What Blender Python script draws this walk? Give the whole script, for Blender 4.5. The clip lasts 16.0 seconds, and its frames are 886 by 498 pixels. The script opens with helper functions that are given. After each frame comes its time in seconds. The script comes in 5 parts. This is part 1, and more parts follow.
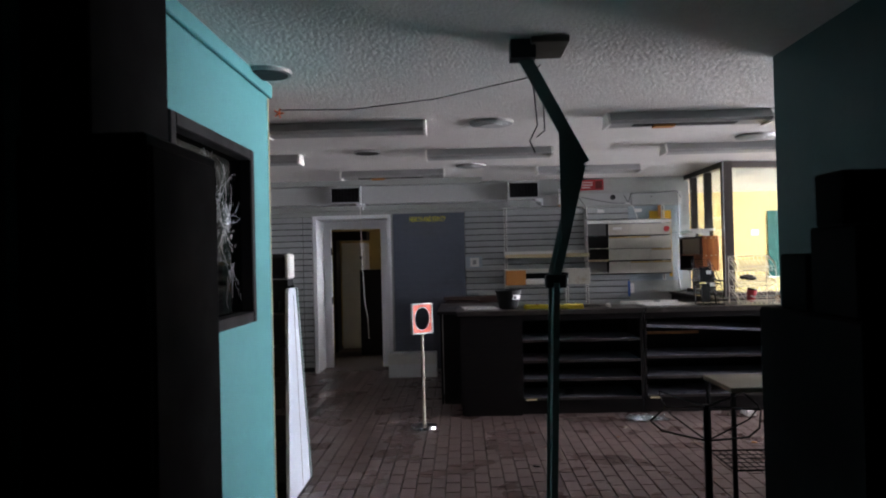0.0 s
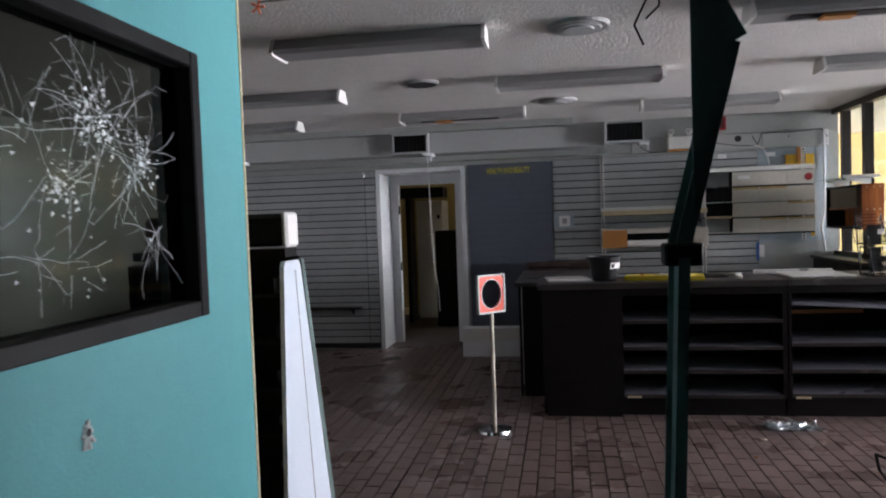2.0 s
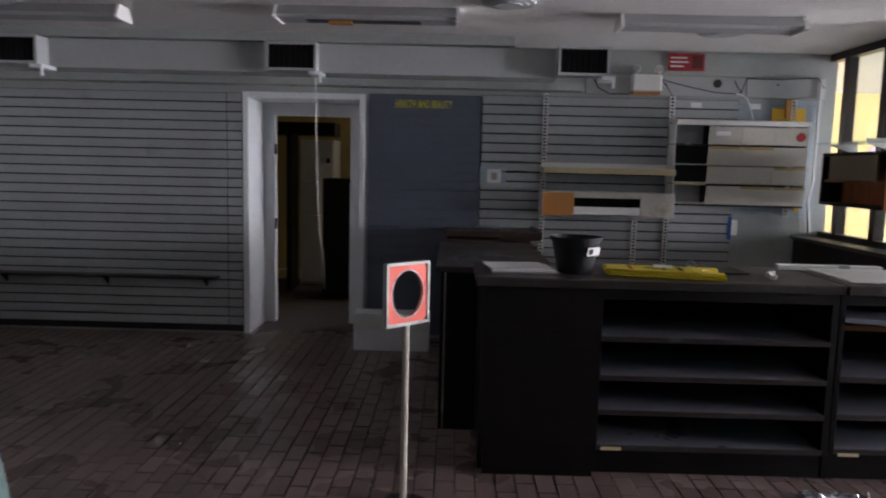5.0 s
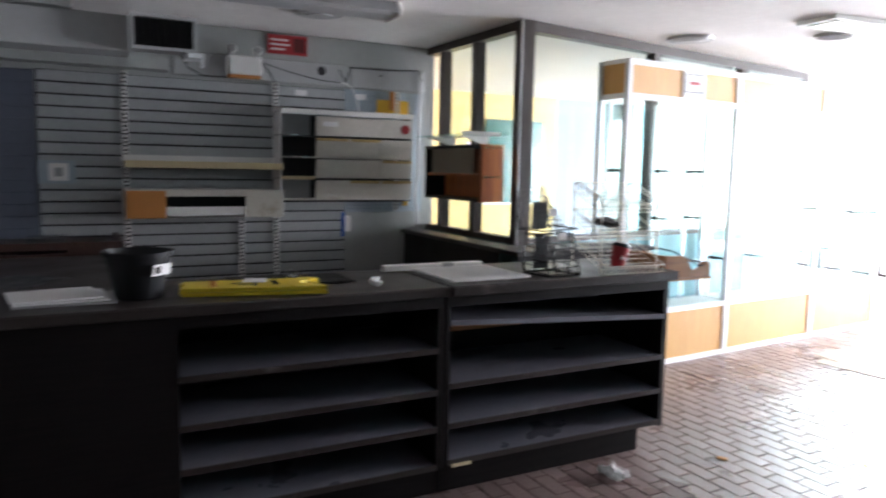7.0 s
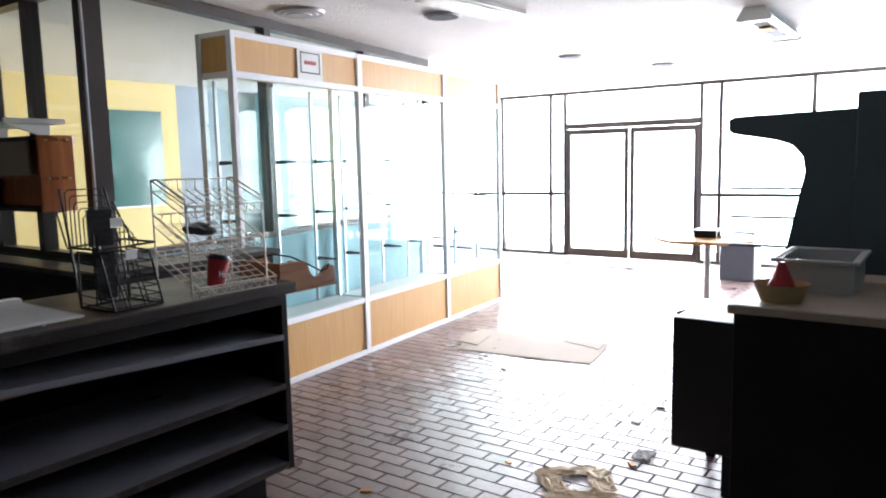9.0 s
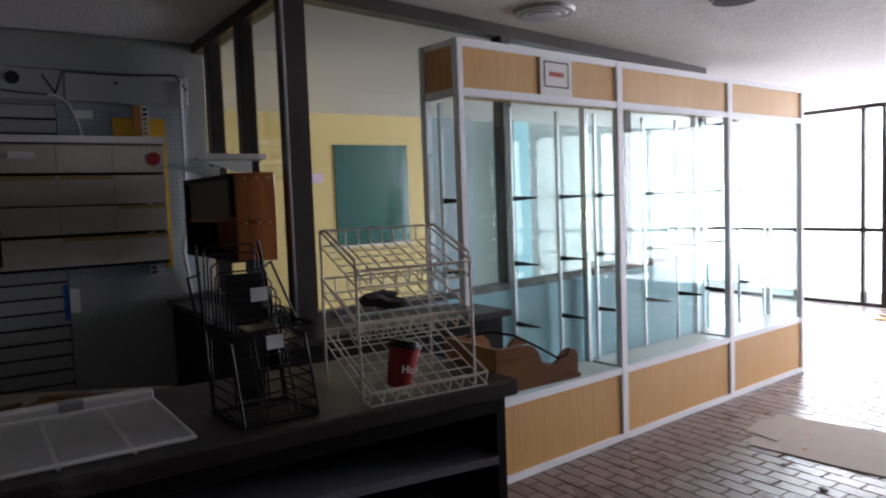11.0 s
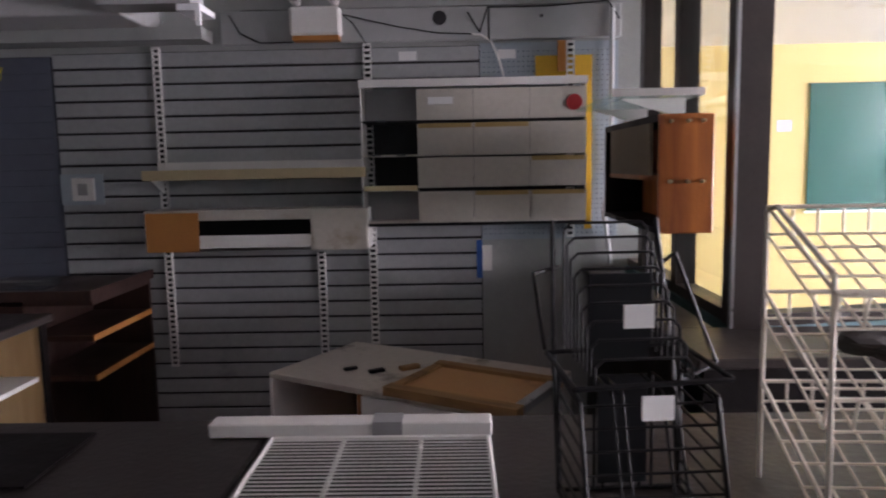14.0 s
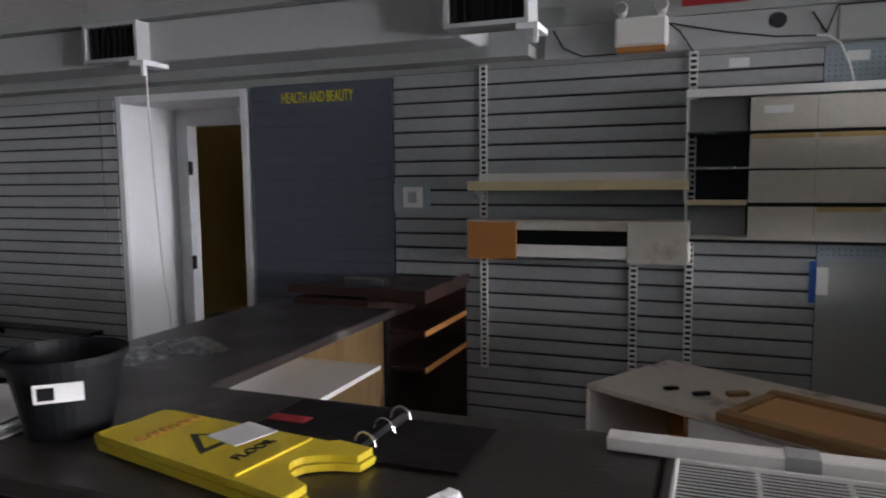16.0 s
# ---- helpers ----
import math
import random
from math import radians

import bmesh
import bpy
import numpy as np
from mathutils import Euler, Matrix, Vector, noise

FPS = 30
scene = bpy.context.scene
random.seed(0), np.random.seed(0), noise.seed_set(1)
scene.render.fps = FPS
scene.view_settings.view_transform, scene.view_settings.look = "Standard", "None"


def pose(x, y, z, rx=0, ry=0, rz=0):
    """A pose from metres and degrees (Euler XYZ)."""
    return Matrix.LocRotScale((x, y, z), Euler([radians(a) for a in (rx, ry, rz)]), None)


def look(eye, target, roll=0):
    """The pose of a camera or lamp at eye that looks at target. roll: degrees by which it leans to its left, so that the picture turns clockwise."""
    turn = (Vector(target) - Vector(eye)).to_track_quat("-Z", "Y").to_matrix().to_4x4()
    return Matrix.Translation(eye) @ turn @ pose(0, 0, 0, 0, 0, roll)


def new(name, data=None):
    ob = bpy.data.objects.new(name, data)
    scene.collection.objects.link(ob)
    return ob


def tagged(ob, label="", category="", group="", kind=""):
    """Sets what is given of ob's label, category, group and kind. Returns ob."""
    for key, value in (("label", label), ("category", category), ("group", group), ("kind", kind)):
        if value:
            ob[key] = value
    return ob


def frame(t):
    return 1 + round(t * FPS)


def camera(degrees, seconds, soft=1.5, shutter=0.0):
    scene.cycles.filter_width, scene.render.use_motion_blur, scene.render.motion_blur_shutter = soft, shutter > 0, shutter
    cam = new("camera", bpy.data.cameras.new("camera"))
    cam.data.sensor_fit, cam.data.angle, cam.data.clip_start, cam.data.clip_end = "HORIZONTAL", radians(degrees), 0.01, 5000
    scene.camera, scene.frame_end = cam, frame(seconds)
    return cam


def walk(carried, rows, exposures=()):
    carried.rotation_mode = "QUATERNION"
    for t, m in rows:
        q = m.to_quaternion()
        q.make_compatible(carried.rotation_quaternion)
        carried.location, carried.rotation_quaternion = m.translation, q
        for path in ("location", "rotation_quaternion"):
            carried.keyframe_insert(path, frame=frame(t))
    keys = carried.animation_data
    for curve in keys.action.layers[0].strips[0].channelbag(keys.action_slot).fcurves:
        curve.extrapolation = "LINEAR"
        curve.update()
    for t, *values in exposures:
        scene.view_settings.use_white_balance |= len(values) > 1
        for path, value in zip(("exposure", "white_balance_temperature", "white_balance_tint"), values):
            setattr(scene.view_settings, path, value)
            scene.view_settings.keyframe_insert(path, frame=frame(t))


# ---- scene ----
cam = camera(63.5, 16.0, soft=2.0, shutter=0.4)
PATH = [
    (0, (1.221, 0.763, 1.509), (1.169, 2.762, 1.536), -1.4),
    (0.5, (1.236, 1.095, 1.505), (1.185, 3.094, 1.504), -0.7),
    (1, (1.261, 1.478, 1.505), (1.234, 3.478, 1.503), -1.5),
    (1.5, (1.318, 1.858, 1.505), (1.091, 3.845, 1.498), -1.0),
    (2, (1.348, 2.192, 1.501), (1.021, 4.164, 1.422), -2.0),
    (2.5, (1.309, 2.531, 1.5), (1.138, 4.52, 1.385), -1.1),
    (3, (1.276, 2.882, 1.497), (1.012, 4.857, 1.325), -0.6),
    (3.2, (1.238, 3.026, 1.498), (0.921, 4.992, 1.316), 0.5),
    (5.5, (1.022, 4.35, 1.524), (1.251, 6.322, 1.281), 0.5),
    (6, (1.03, 4.488, 1.527), (1.566, 6.397, 1.263), -0.6),
    (6.5, (1.231, 4.694, 1.531), (1.973, 6.531, 1.254), 0.7),
    (7, (1.421, 4.796, 1.525), (2.351, 6.553, 1.301), 1.1),
    (7.5, (1.633, 4.886, 1.515), (2.963, 6.362, 1.29), -0.5),
    (8, (1.812, 5.051, 1.511), (3.374, 6.274, 1.262), -1.1),
    (8.2, (1.873, 5.086, 1.506), (3.496, 6.229, 1.264), -1.2),
    (10.3, (2.696, 5.615, 1.523), (4.182, 6.935, 1.299), -2.3),
    (10.5, (2.79, 5.719, 1.524), (4.164, 7.156, 1.307), -2.4),
    (11, (2.955, 5.934, 1.539), (4.077, 7.584, 1.404), -2.1),
    (11.5, (3.075, 6.142, 1.533), (4.145, 7.823, 1.367), -1.4),
    (12, (3.175, 6.335, 1.541), (4.162, 8.067, 1.38), -1.7),
    (12.5, (3.235, 6.477, 1.542), (4.023, 8.305, 1.356), -1.9),
    (13, (3.316, 6.597, 1.556), (3.764, 8.537, 1.365), -0.8),
    (13.5, (3.348, 6.652, 1.553), (3.499, 8.633, 1.326), -1.2),
    (14, (3.324, 6.684, 1.541), (3.287, 8.671, 1.308), -1.1),
    (14.5, (3.268, 6.695, 1.544), (2.991, 8.667, 1.36), -1.7),
    (15, (3.206, 6.692, 1.544), (2.698, 8.616, 1.345), -2.5),
    (15.5, (3.129, 6.67, 1.552), (2.498, 8.557, 1.349), -1.8),
    (16, (3.021, 6.628, 1.558), (2.305, 8.485, 1.361), -0.6),
]
EXPOSURES = [(0.0, 0.25, 6400, 16), (3.0, 0.28, 6400, 16), (5.5, 0.05, 6400, 18), (6.5, 0.25, 6300, 16), (7.5, 0.25, 6200, 14), (8.2, 0.2, 6200, 14), (9.2, -0.8, 6200, 15), (10.3, -2.05, 6200, 16), (11.0, -1.85, 6300, 20), (12.0, -0.5, 6500, 24), (12.6, -0.15, 6600, 26), (14.0, -0.1, 6600, 28), (15.0, 0.05, 6500, 20), (16.0, 0.1, 6500, 16)]
SKY, SUN, SKYLIGHT = 0.15, 5.0, 3000
walk(cam, [(t, look(eye, target, roll)) for t, eye, target, roll in PATH], EXPOSURES)

# ---- world and light ----
world = bpy.data.worlds.new("sky")
scene.world = world
world.use_nodes = True
wn = world.node_tree
sky = wn.nodes.new("ShaderNodeTexSky")
sky.sky_type, sky.sun_disc = "NISHITA", False
sky.dust_density, sky.air_density = 0.2, 0.8
sky.sun_elevation, sky.sun_rotation = radians(48), radians(60)
wn.links.new(sky.outputs[0], wn.nodes["Background"].inputs[0])
wn.nodes["Background"].inputs[1].default_value = SKY

sun = new("sun", bpy.data.lights.new("sun", "SUN"))
sun.data.energy, sun.data.angle, sun.data.color = SUN, radians(0.6), (1.0, 0.95, 0.88)
sun.matrix_world = look((20, 20, 20), (13.6, 16.2, 10.5))


def opening_light(eye, target, w, h, watts, tint):
    ob = new("opening_area_lamp", bpy.data.lights.new("opening_area_lamp", "AREA"))
    ob.data.shape, ob.data.size, ob.data.size_y = "RECTANGLE", w, h
    ob.data.energy, ob.data.color = watts, tint
    ob.matrix_world = look(eye, target)
    return ob


opening_light((12.75, 7.9, 1.35), (5.0, 7.9, 1.2), 10.2, 2.4, SKYLIGHT, (0.975, 0.955, 1.0))
# added lamp in an assumed, unseen opening, brightens the store room
opening_light((1.62, 12.6, 1.5), (-1.0, 12.6, 1.2), 1.0, 1.0, 2.5, (1.0, 0.95, 0.82))

# ---- materials ----


def mat(name, color, rough=0.6, metal=0.0, vary=0.12, scale=3.0, bump=0.0, bscale=60.0, per=0.0, stain=None, stain_at=0.6, island=0.0, spec=0.5):
    """A surface with two scales of colour variation, bump, stains and a random tone per piece."""
    m = bpy.data.materials.new(name)
    m.use_nodes = True
    nt = m.node_tree
    b = nt.nodes["Principled BSDF"]
    b.inputs["Roughness"].default_value, b.inputs["Metallic"].default_value = rough, metal
    b.inputs["Specular IOR Level"].default_value = spec
    co = nt.nodes.new("ShaderNodeNewGeometry")
    n1 = nt.nodes.new("ShaderNodeTexNoise")
    n1.inputs["Scale"].default_value, n1.inputs["Detail"].default_value = scale, 6
    n2 = nt.nodes.new("ShaderNodeTexNoise")
    n2.inputs["Scale"].default_value, n2.inputs["Detail"].default_value = scale * 13, 3
    for n in (n1, n2):
        nt.links.new(co.outputs["Position"], n.inputs["Vector"])
    add = nt.nodes.new("ShaderNodeMath")
    add.operation = "ADD"
    nt.links.new(n1.outputs[0], add.inputs[0])
    nt.links.new(n2.outputs[0], add.inputs[1])
    last = add
    src = None
    if per:
        src = nt.nodes.new("ShaderNodeObjectInfo").outputs["Random"]
    if island:
        src = co.outputs["Random Per Island"]
    if src:
        mul = nt.nodes.new("ShaderNodeMath")
        mul.operation = "MULTIPLY_ADD"
        nt.links.new(src, mul.inputs[0])
        mul.inputs[1].default_value = (per or island) / max(vary, 0.01)
        nt.links.new(last.outputs[0], mul.inputs[2])
        last = mul
    mid = 1.0 + ((per or island) / max(vary, 0.01)) / 2
    rng = nt.nodes.new("ShaderNodeMapRange")
    rng.inputs[1].default_value, rng.inputs[2].default_value = mid - 1, mid + 1
    rng.inputs[3].default_value, rng.inputs[4].default_value = 1 - vary * 1.6, 1 + vary * 1.6
    rng.clamp = False
    nt.links.new(last.outputs[0], rng.inputs[0])
    mix = nt.nodes.new("ShaderNodeVectorMath")
    mix.operation = "SCALE"
    mix.inputs[0].default_value = color
    nt.links.new(rng.outputs[0], mix.inputs["Scale"])
    out = mix.outputs[0]
    if stain:
        n3 = nt.nodes.new("ShaderNodeTexNoise")
        n3.inputs["Scale"].default_value, n3.inputs["Detail"].default_value = scale * 0.9, 9
        n3.inputs["Roughness"].default_value = 0.65
        nt.links.new(co.outputs["Position"], n3.inputs["Vector"])
        r3 = nt.nodes.new("ShaderNodeMapRange")
        r3.inputs[1].default_value, r3.inputs[2].default_value = stain_at, stain_at + 0.12
        nt.links.new(n3.outputs[0], r3.inputs[0])
        mx = nt.nodes.new("ShaderNodeMix")
        mx.data_type = "RGBA"
        nt.links.new(r3.outputs[0], mx.inputs[0])
        nt.links.new(out, mx.inputs[6])
        mx.inputs[7].default_value = (*stain, 1)
        out = mx.outputs[2]
    nt.links.new(out, b.inputs["Base Color"])
    rr = nt.nodes.new("ShaderNodeMapRange")
    rr.inputs[1].default_value, rr.inputs[2].default_value = 0.3, 0.7
    rr.inputs[3].default_value, rr.inputs[4].default_value = max(0.02, rough - 0.08), min(1, rough + 0.08)
    nt.links.new(n1.outputs[0], rr.inputs[0])
    nt.links.new(rr.outputs[0], b.inputs["Roughness"])
    if bump:
        nb = nt.nodes.new("ShaderNodeTexNoise")
        nb.inputs["Scale"].default_value, nb.inputs["Detail"].default_value = bscale, 5
        nt.links.new(co.outputs["Position"], nb.inputs["Vector"])
        bp = nt.nodes.new("ShaderNodeBump")
        bp.inputs["Strength"].default_value, bp.inputs["Distance"].default_value = bump, 0.01
        nt.links.new(nb.outputs[0], bp.inputs["Height"])
        nt.links.new(bp.outputs[0], b.inputs["Normal"])
    return m


def wood(name, a, c, rough=0.5, axis=0, scale=7.0, stretch=9.0):
    """Wood with grain drawn out along one axis."""
    m = mat(name, a, rough, 0, 0.1, 4.0, 0.15, 40)
    nt = m.node_tree
    b = nt.nodes["Principled BSDF"]
    co = nt.nodes.new("ShaderNodeTexCoord")
    mp = nt.nodes.new("ShaderNodeMapping")
    sc = [stretch, stretch, stretch]
    sc[axis] = 0.6
    mp.inputs["Scale"].default_value = sc
    n = nt.nodes.new("ShaderNodeTexNoise")
    n.inputs["Scale"].default_value, n.inputs["Detail"].default_value, n.inputs["Distortion"].default_value = scale, 8, 0.8
    cr = nt.nodes.new("ShaderNodeValToRGB")
    cr.color_ramp.elements[0].position, cr.color_ramp.elements[1].position = 0.3, 0.72
    cr.color_ramp.elements[0].color, cr.color_ramp.elements[1].color = (*c, 1), (*a, 1)
    nt.links.new(co.outputs["Object"], mp.inputs[0])
    nt.links.new(mp.outputs[0], n.inputs["Vector"])
    nt.links.new(n.outputs[0], cr.inputs[0])
    nt.links.new(cr.outputs[0], b.inputs["Base Color"])
    return m


def glassy(name, tint=(0.92, 0.97, 0.96), rough=0.02, least=0.025):
    m = bpy.data.materials.new(name)
    m.use_nodes = True
    nt = m.node_tree
    b = nt.nodes["Principled BSDF"]
    b.inputs["Base Color"].default_value = (*tint, 1)
    b.inputs["Roughness"].default_value, b.inputs["IOR"].default_value = rough, 1.45
    tr = nt.nodes.new("ShaderNodeBsdfTransparent")
    tr.inputs[0].default_value = (*tint, 1)
    gl = nt.nodes.new("ShaderNodeBsdfGlossy")
    gl.inputs["Roughness"].default_value = rough
    lw = nt.nodes.new("ShaderNodeLayerWeight")
    lw.inputs[0].default_value = 0.5
    pw = nt.nodes.new("ShaderNodeMath")
    pw.operation, pw.inputs[1].default_value = "POWER", 4.0
    nt.links.new(lw.outputs["Facing"], pw.inputs[0])
    fr = nt.nodes.new("ShaderNodeMath")
    fr.operation, fr.inputs[1].default_value, fr.inputs[2].default_value = "MULTIPLY_ADD", 0.5, least
    nt.links.new(pw.outputs[0], fr.inputs[0])
    mx = nt.nodes.new("ShaderNodeMixShader")
    nt.links.new(fr.outputs[0], mx.inputs[0])
    nt.links.new(tr.outputs[0], mx.inputs[1])
    nt.links.new(gl.outputs[0], mx.inputs[2])
    nt.links.new(mx.outputs[0], nt.nodes["Material Output"].inputs[0])
    nt.nodes.remove(b)
    return m


CEIL = mat("textured_ceiling_paint", (0.70, 0.68, 0.66), 0.9, 0, 0.1, 1.2, 0.9, 55, stain=(0.5, 0.45, 0.38), stain_at=0.68)
DRYWALL = mat("old_grey_wall_paint", (0.375, 0.39, 0.375), 0.7, 0, 0.1, 1.5, 0.15, 60, stain=(0.27, 0.28, 0.27), stain_at=0.62)
DUCT = mat("painted_duct", (0.44, 0.45, 0.45), 0.6, 0, 0.08, 1.5, 0.1, 50, stain=(0.33, 0.32, 0.3), stain_at=0.64)
SLAT = mat("grey_slatwall_board", (0.375, 0.39, 0.395), 0.38, 0, 0.18, 3.0, 0.12, 60, per=0.08, stain=(0.22, 0.23, 0.25), stain_at=0.63)
GROOVE = mat("dark_groove", (0.022, 0.022, 0.025), 0.8, 0, 0.1, 6)
PANEL = mat("blue_grey_panel", (0.105, 0.12, 0.155), 0.55, 0, 0.12, 1.6, 0.08, 40, stain=(0.08, 0.09, 0.11), stain_at=0.62)
PEG = mat("blue_grey_pegboard", (0.36, 0.42, 0.47), 0.6, 0, 0.1, 2.0, 0.1, 60)
TEAL = mat("teal_wall_paint", (0.085, 0.33, 0.345), 0.62, 0, 0.06, 1.4, 0.12, 90, stain=(0.075, 0.29, 0.30), stain_at=0.66)
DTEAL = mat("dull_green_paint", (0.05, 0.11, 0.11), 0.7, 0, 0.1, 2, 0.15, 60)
# near-black base puts the start room's lack of light into the wall colour
UNLIT = mat("unlit_near_black_wall", (0.03, 0.03, 0.032), 0.9, 0, 0.15, 2, 0.2, 50)
YELLOWW = mat("pale_yellow_wall_paint", (0.60, 0.46, 0.19), 0.7, 0, 0.05, 1.5, 0.1, 60)
TEALW = mat("pale_teal_wainscot", (0.30, 0.52, 0.58), 0.7, 0, 0.05, 1.5)
WHITEW = mat("white_wall_paint", (0.72, 0.72, 0.70), 0.7, 0, 0.05, 1.5, 0.1, 50)
# mid tone between the pale wall and a dark reflection in the partition glass
REFLECTGREY = mat("blue_grey_reflection_tone", (0.2, 0.23, 0.27), 0.6, 0, 0.08, 1.5)
PALEGREY = mat("grey_green_wall_paint", (0.22, 0.25, 0.245), 0.7, 0, 0.06, 1.2, 0.1, 50)
TRIM = mat("white_trim_paint", (0.84, 0.85, 0.87), 0.5, 0, 0.06, 3, 0.05, 40, stain=(0.55, 0.54, 0.52), stain_at=0.68)
BLACKM = mat("black_metal", (0.008, 0.008, 0.009), 0.5, 0.0, 0.15, 6, spec=0.22)
RUSTYW = mat("rusty_cream_coated_wire", (0.74, 0.68, 0.58), 0.45, 0, 0.12, 14, stain=(0.32, 0.2, 0.1), stain_at=0.62)
DIRTYTOP = mat("dirty_beige_laminate", (0.52, 0.48, 0.42), 0.5, 0, 0.16, 3, 0.08, 40, stain=(0.1, 0.085, 0.07), stain_at=0.56)
BLACKP = mat("black_plastic", (0.010, 0.011, 0.013), 0.45, 0, 0.15, 6, spec=0.25)
DARKBROWN = wood("dark_red_brown_wood", (0.05, 0.024, 0.018), (0.022, 0.011, 0.009), 0.45, 2)
BROWN = mat("dark_bronze_frame", (0.055, 0.045, 0.042), 0.4, 0.5, 0.2, 5, stain=(0.12, 0.10, 0.09), stain_at=0.66)
ALU = mat("brushed_aluminium", (0.62, 0.63, 0.65), 0.35, 0.9, 0.08, 6)
CHROME = mat("worn_chrome", (0.55, 0.55, 0.56), 0.22, 1.0, 0.1, 8)
WHITEM = mat("white_enamel", (0.80, 0.79, 0.76), 0.45, 0, 0.08, 6, stain=(0.45, 0.40, 0.33), stain_at=0.68)
WHITEP = mat("white_paper", (0.78, 0.78, 0.77), 0.8, 0, 0.05, 6)
BEIGE = mat("beige_enamel_steel", (0.55, 0.52, 0.46), 0.45, 0, 0.14, 3, 0.06, 40, stain=(0.34, 0.27, 0.18), stain_at=0.61)
TAN = mat("bare_fibreboard", (0.50, 0.21, 0.055), 0.75, 0, 0.15, 8, 0.1, 80)
STAINED = mat("yellow_brown_stain", (0.42, 0.30, 0.12), 0.6, 0, 0.25, 9)
AGEDM = mat("aged_cream_metal", (0.50, 0.46, 0.38), 0.4, 0.2, 0.1, 8)
FRAMEM = mat("dull_grey_metal_frame", (0.36, 0.36, 0.34), 0.5, 0.2, 0.1, 8)
CREAM = mat("cream_edge", (0.66, 0.55, 0.33), 0.6, 0, 0.1, 5)
COUNTER = wood("dark_stained_laminate", (0.009, 0.0065, 0.0065), (0.004, 0.0032, 0.0035), 0.5, 0)
COUNTER.node_tree.nodes["Principled BSDF"].inputs["Specular IOR Level"].default_value = 0.18
TOPM = mat("dusty_worktop", (0.030, 0.024, 0.022), 0.38, 0, 0.4, 4, 0.14, 60, stain=(0.13, 0.12, 0.115), stain_at=0.6)
SHELFM = mat("dusty_dark_shelf", (0.17, 0.17, 0.20), 0.34, 0, 0.2, 3, stain=(0.12, 0.12, 0.14), stain_at=0.6)
REDWOOD = wood("red_brown_wood", (0.50, 0.16, 0.032), (0.24, 0.06, 0.018), 0.4, 2, 3.0, 5.0)
BROWNWOOD = wood("brown_varnished_wood", (0.36, 0.155, 0.05), (0.2, 0.08, 0.025), 0.4, 0, 3.0, 5.0)
HONEY = wood("honey_wood_laminate", (0.62, 0.35, 0.11), (0.53, 0.28, 0.08), 0.5, 2, 4.0, 12.0)
PLY = wood("raw_plywood", (0.55, 0.37, 0.18), (0.42, 0.26, 0.11), 0.7, 2, 3.0, 5.0)
YELLOWP = mat("yellow_plastic", (0.74, 0.56, 0.03), 0.45, 0, 0.1, 6, stain=(0.50, 0.36, 0.04), stain_at=0.64)
AMBER = mat("amber_yellow_board", (0.72, 0.42, 0.03), 0.6, 0, 0.1, 6)
REDP = mat("orange_red_print", (0.75, 0.085, 0.045), 0.5, 0, 0.05, 6)
REDS = mat("red_sign_print", (0.36, 0.02, 0.025), 0.5, 0, 0.08, 6)
REDCUP = mat("red_cup_print", (0.32, 0.010, 0.016), 0.4, 0, 0.1, 8)
GREENM = mat("green_painted_steel", (0.14, 0.20, 0.19), 0.5, 0.2, 0.2, 4, 0.1, 50, stain=(0.16, 0.20, 0.19), stain_at=0.6)
PALEBLUE = mat("pale_blue_white_panel", (0.66, 0.73, 0.82), 0.5, 0, 0.04, 2)
CHALK = mat("green_chalkboard", (0.03, 0.10, 0.085), 0.14, 0, 0.12, 2)
CARD = mat("brown_cardboard", (0.46, 0.40, 0.33), 0.85, 0, 0.12, 4, 0.1, 50)
PAPERT = mat("crumpled_tan_paper", (0.74, 0.60, 0.42), 0.8, 0, 0.06, 8)
BRICK = mat("brown_floor_paver", (0.19, 0.135, 0.125), 0.3, 0, 0.25, 2.2, 0.25, 70, per=0.2, stain=(0.22, 0.19, 0.18), stain_at=0.64)
BRICKS = mat("brown_floor_pavers", (0.19, 0.135, 0.125), 0.3, 0, 0.25, 2.2, 0.25, 70, island=0.2, stain=(0.22, 0.19, 0.18), stain_at=0.64)
GROUT = mat("floor_grout", (0.10, 0.078, 0.07), 0.9, 0, 0.2, 6)
CONC = mat("pale_concrete", (0.60, 0.59, 0.57), 0.9, 0, 0.1, 0.8, 0.2, 30)
BLUETAPE = mat("blue_tape", (0.03, 0.12, 0.45), 0.5)
GREYP = mat("grey_plastic", (0.34, 0.34, 0.34), 0.5, 0, 0.1, 5)
WICKER = mat("wicker", (0.40, 0.28, 0.14), 0.7, 0, 0.2, 20)
ORANGE = mat("orange_star", (0.75, 0.16, 0.05), 0.6)
GLASS = glassy("clear_glass")
GREENGLASS = glassy("greenish_glass", (0.84, 0.95, 0.92))
DIRTYGLASS = glassy("dusty_dark_glass", (0.38, 0.40, 0.36), 0.06)
CRACK = mat("shattered_glass_edges", (0.75, 0.80, 0.82), 0.25, 0, 0.2, 20)
CLEARP = glassy("clear_plastic_film", (0.86, 0.90, 0.93), 0.2, 0.2)

# ---- mesh helpers ----


def box(bm, x0, x1, y0, y1, z0, z1, bevel=0.0):
    m = Matrix.Translation(((x0 + x1) / 2, (y0 + y1) / 2, (z0 + z1) / 2)) @ Matrix.Diagonal((abs(x1 - x0), abs(y1 - y0), abs(z1 - z0), 1))
    vs = bmesh.ops.create_cube(bm, size=1, matrix=m)["verts"]
    if bevel:
        es = list({e for v in vs for e in v.link_edges})
        bmesh.ops.bevel(bm, geom=es, offset=bevel, segments=1, affect="EDGES")
    return bm


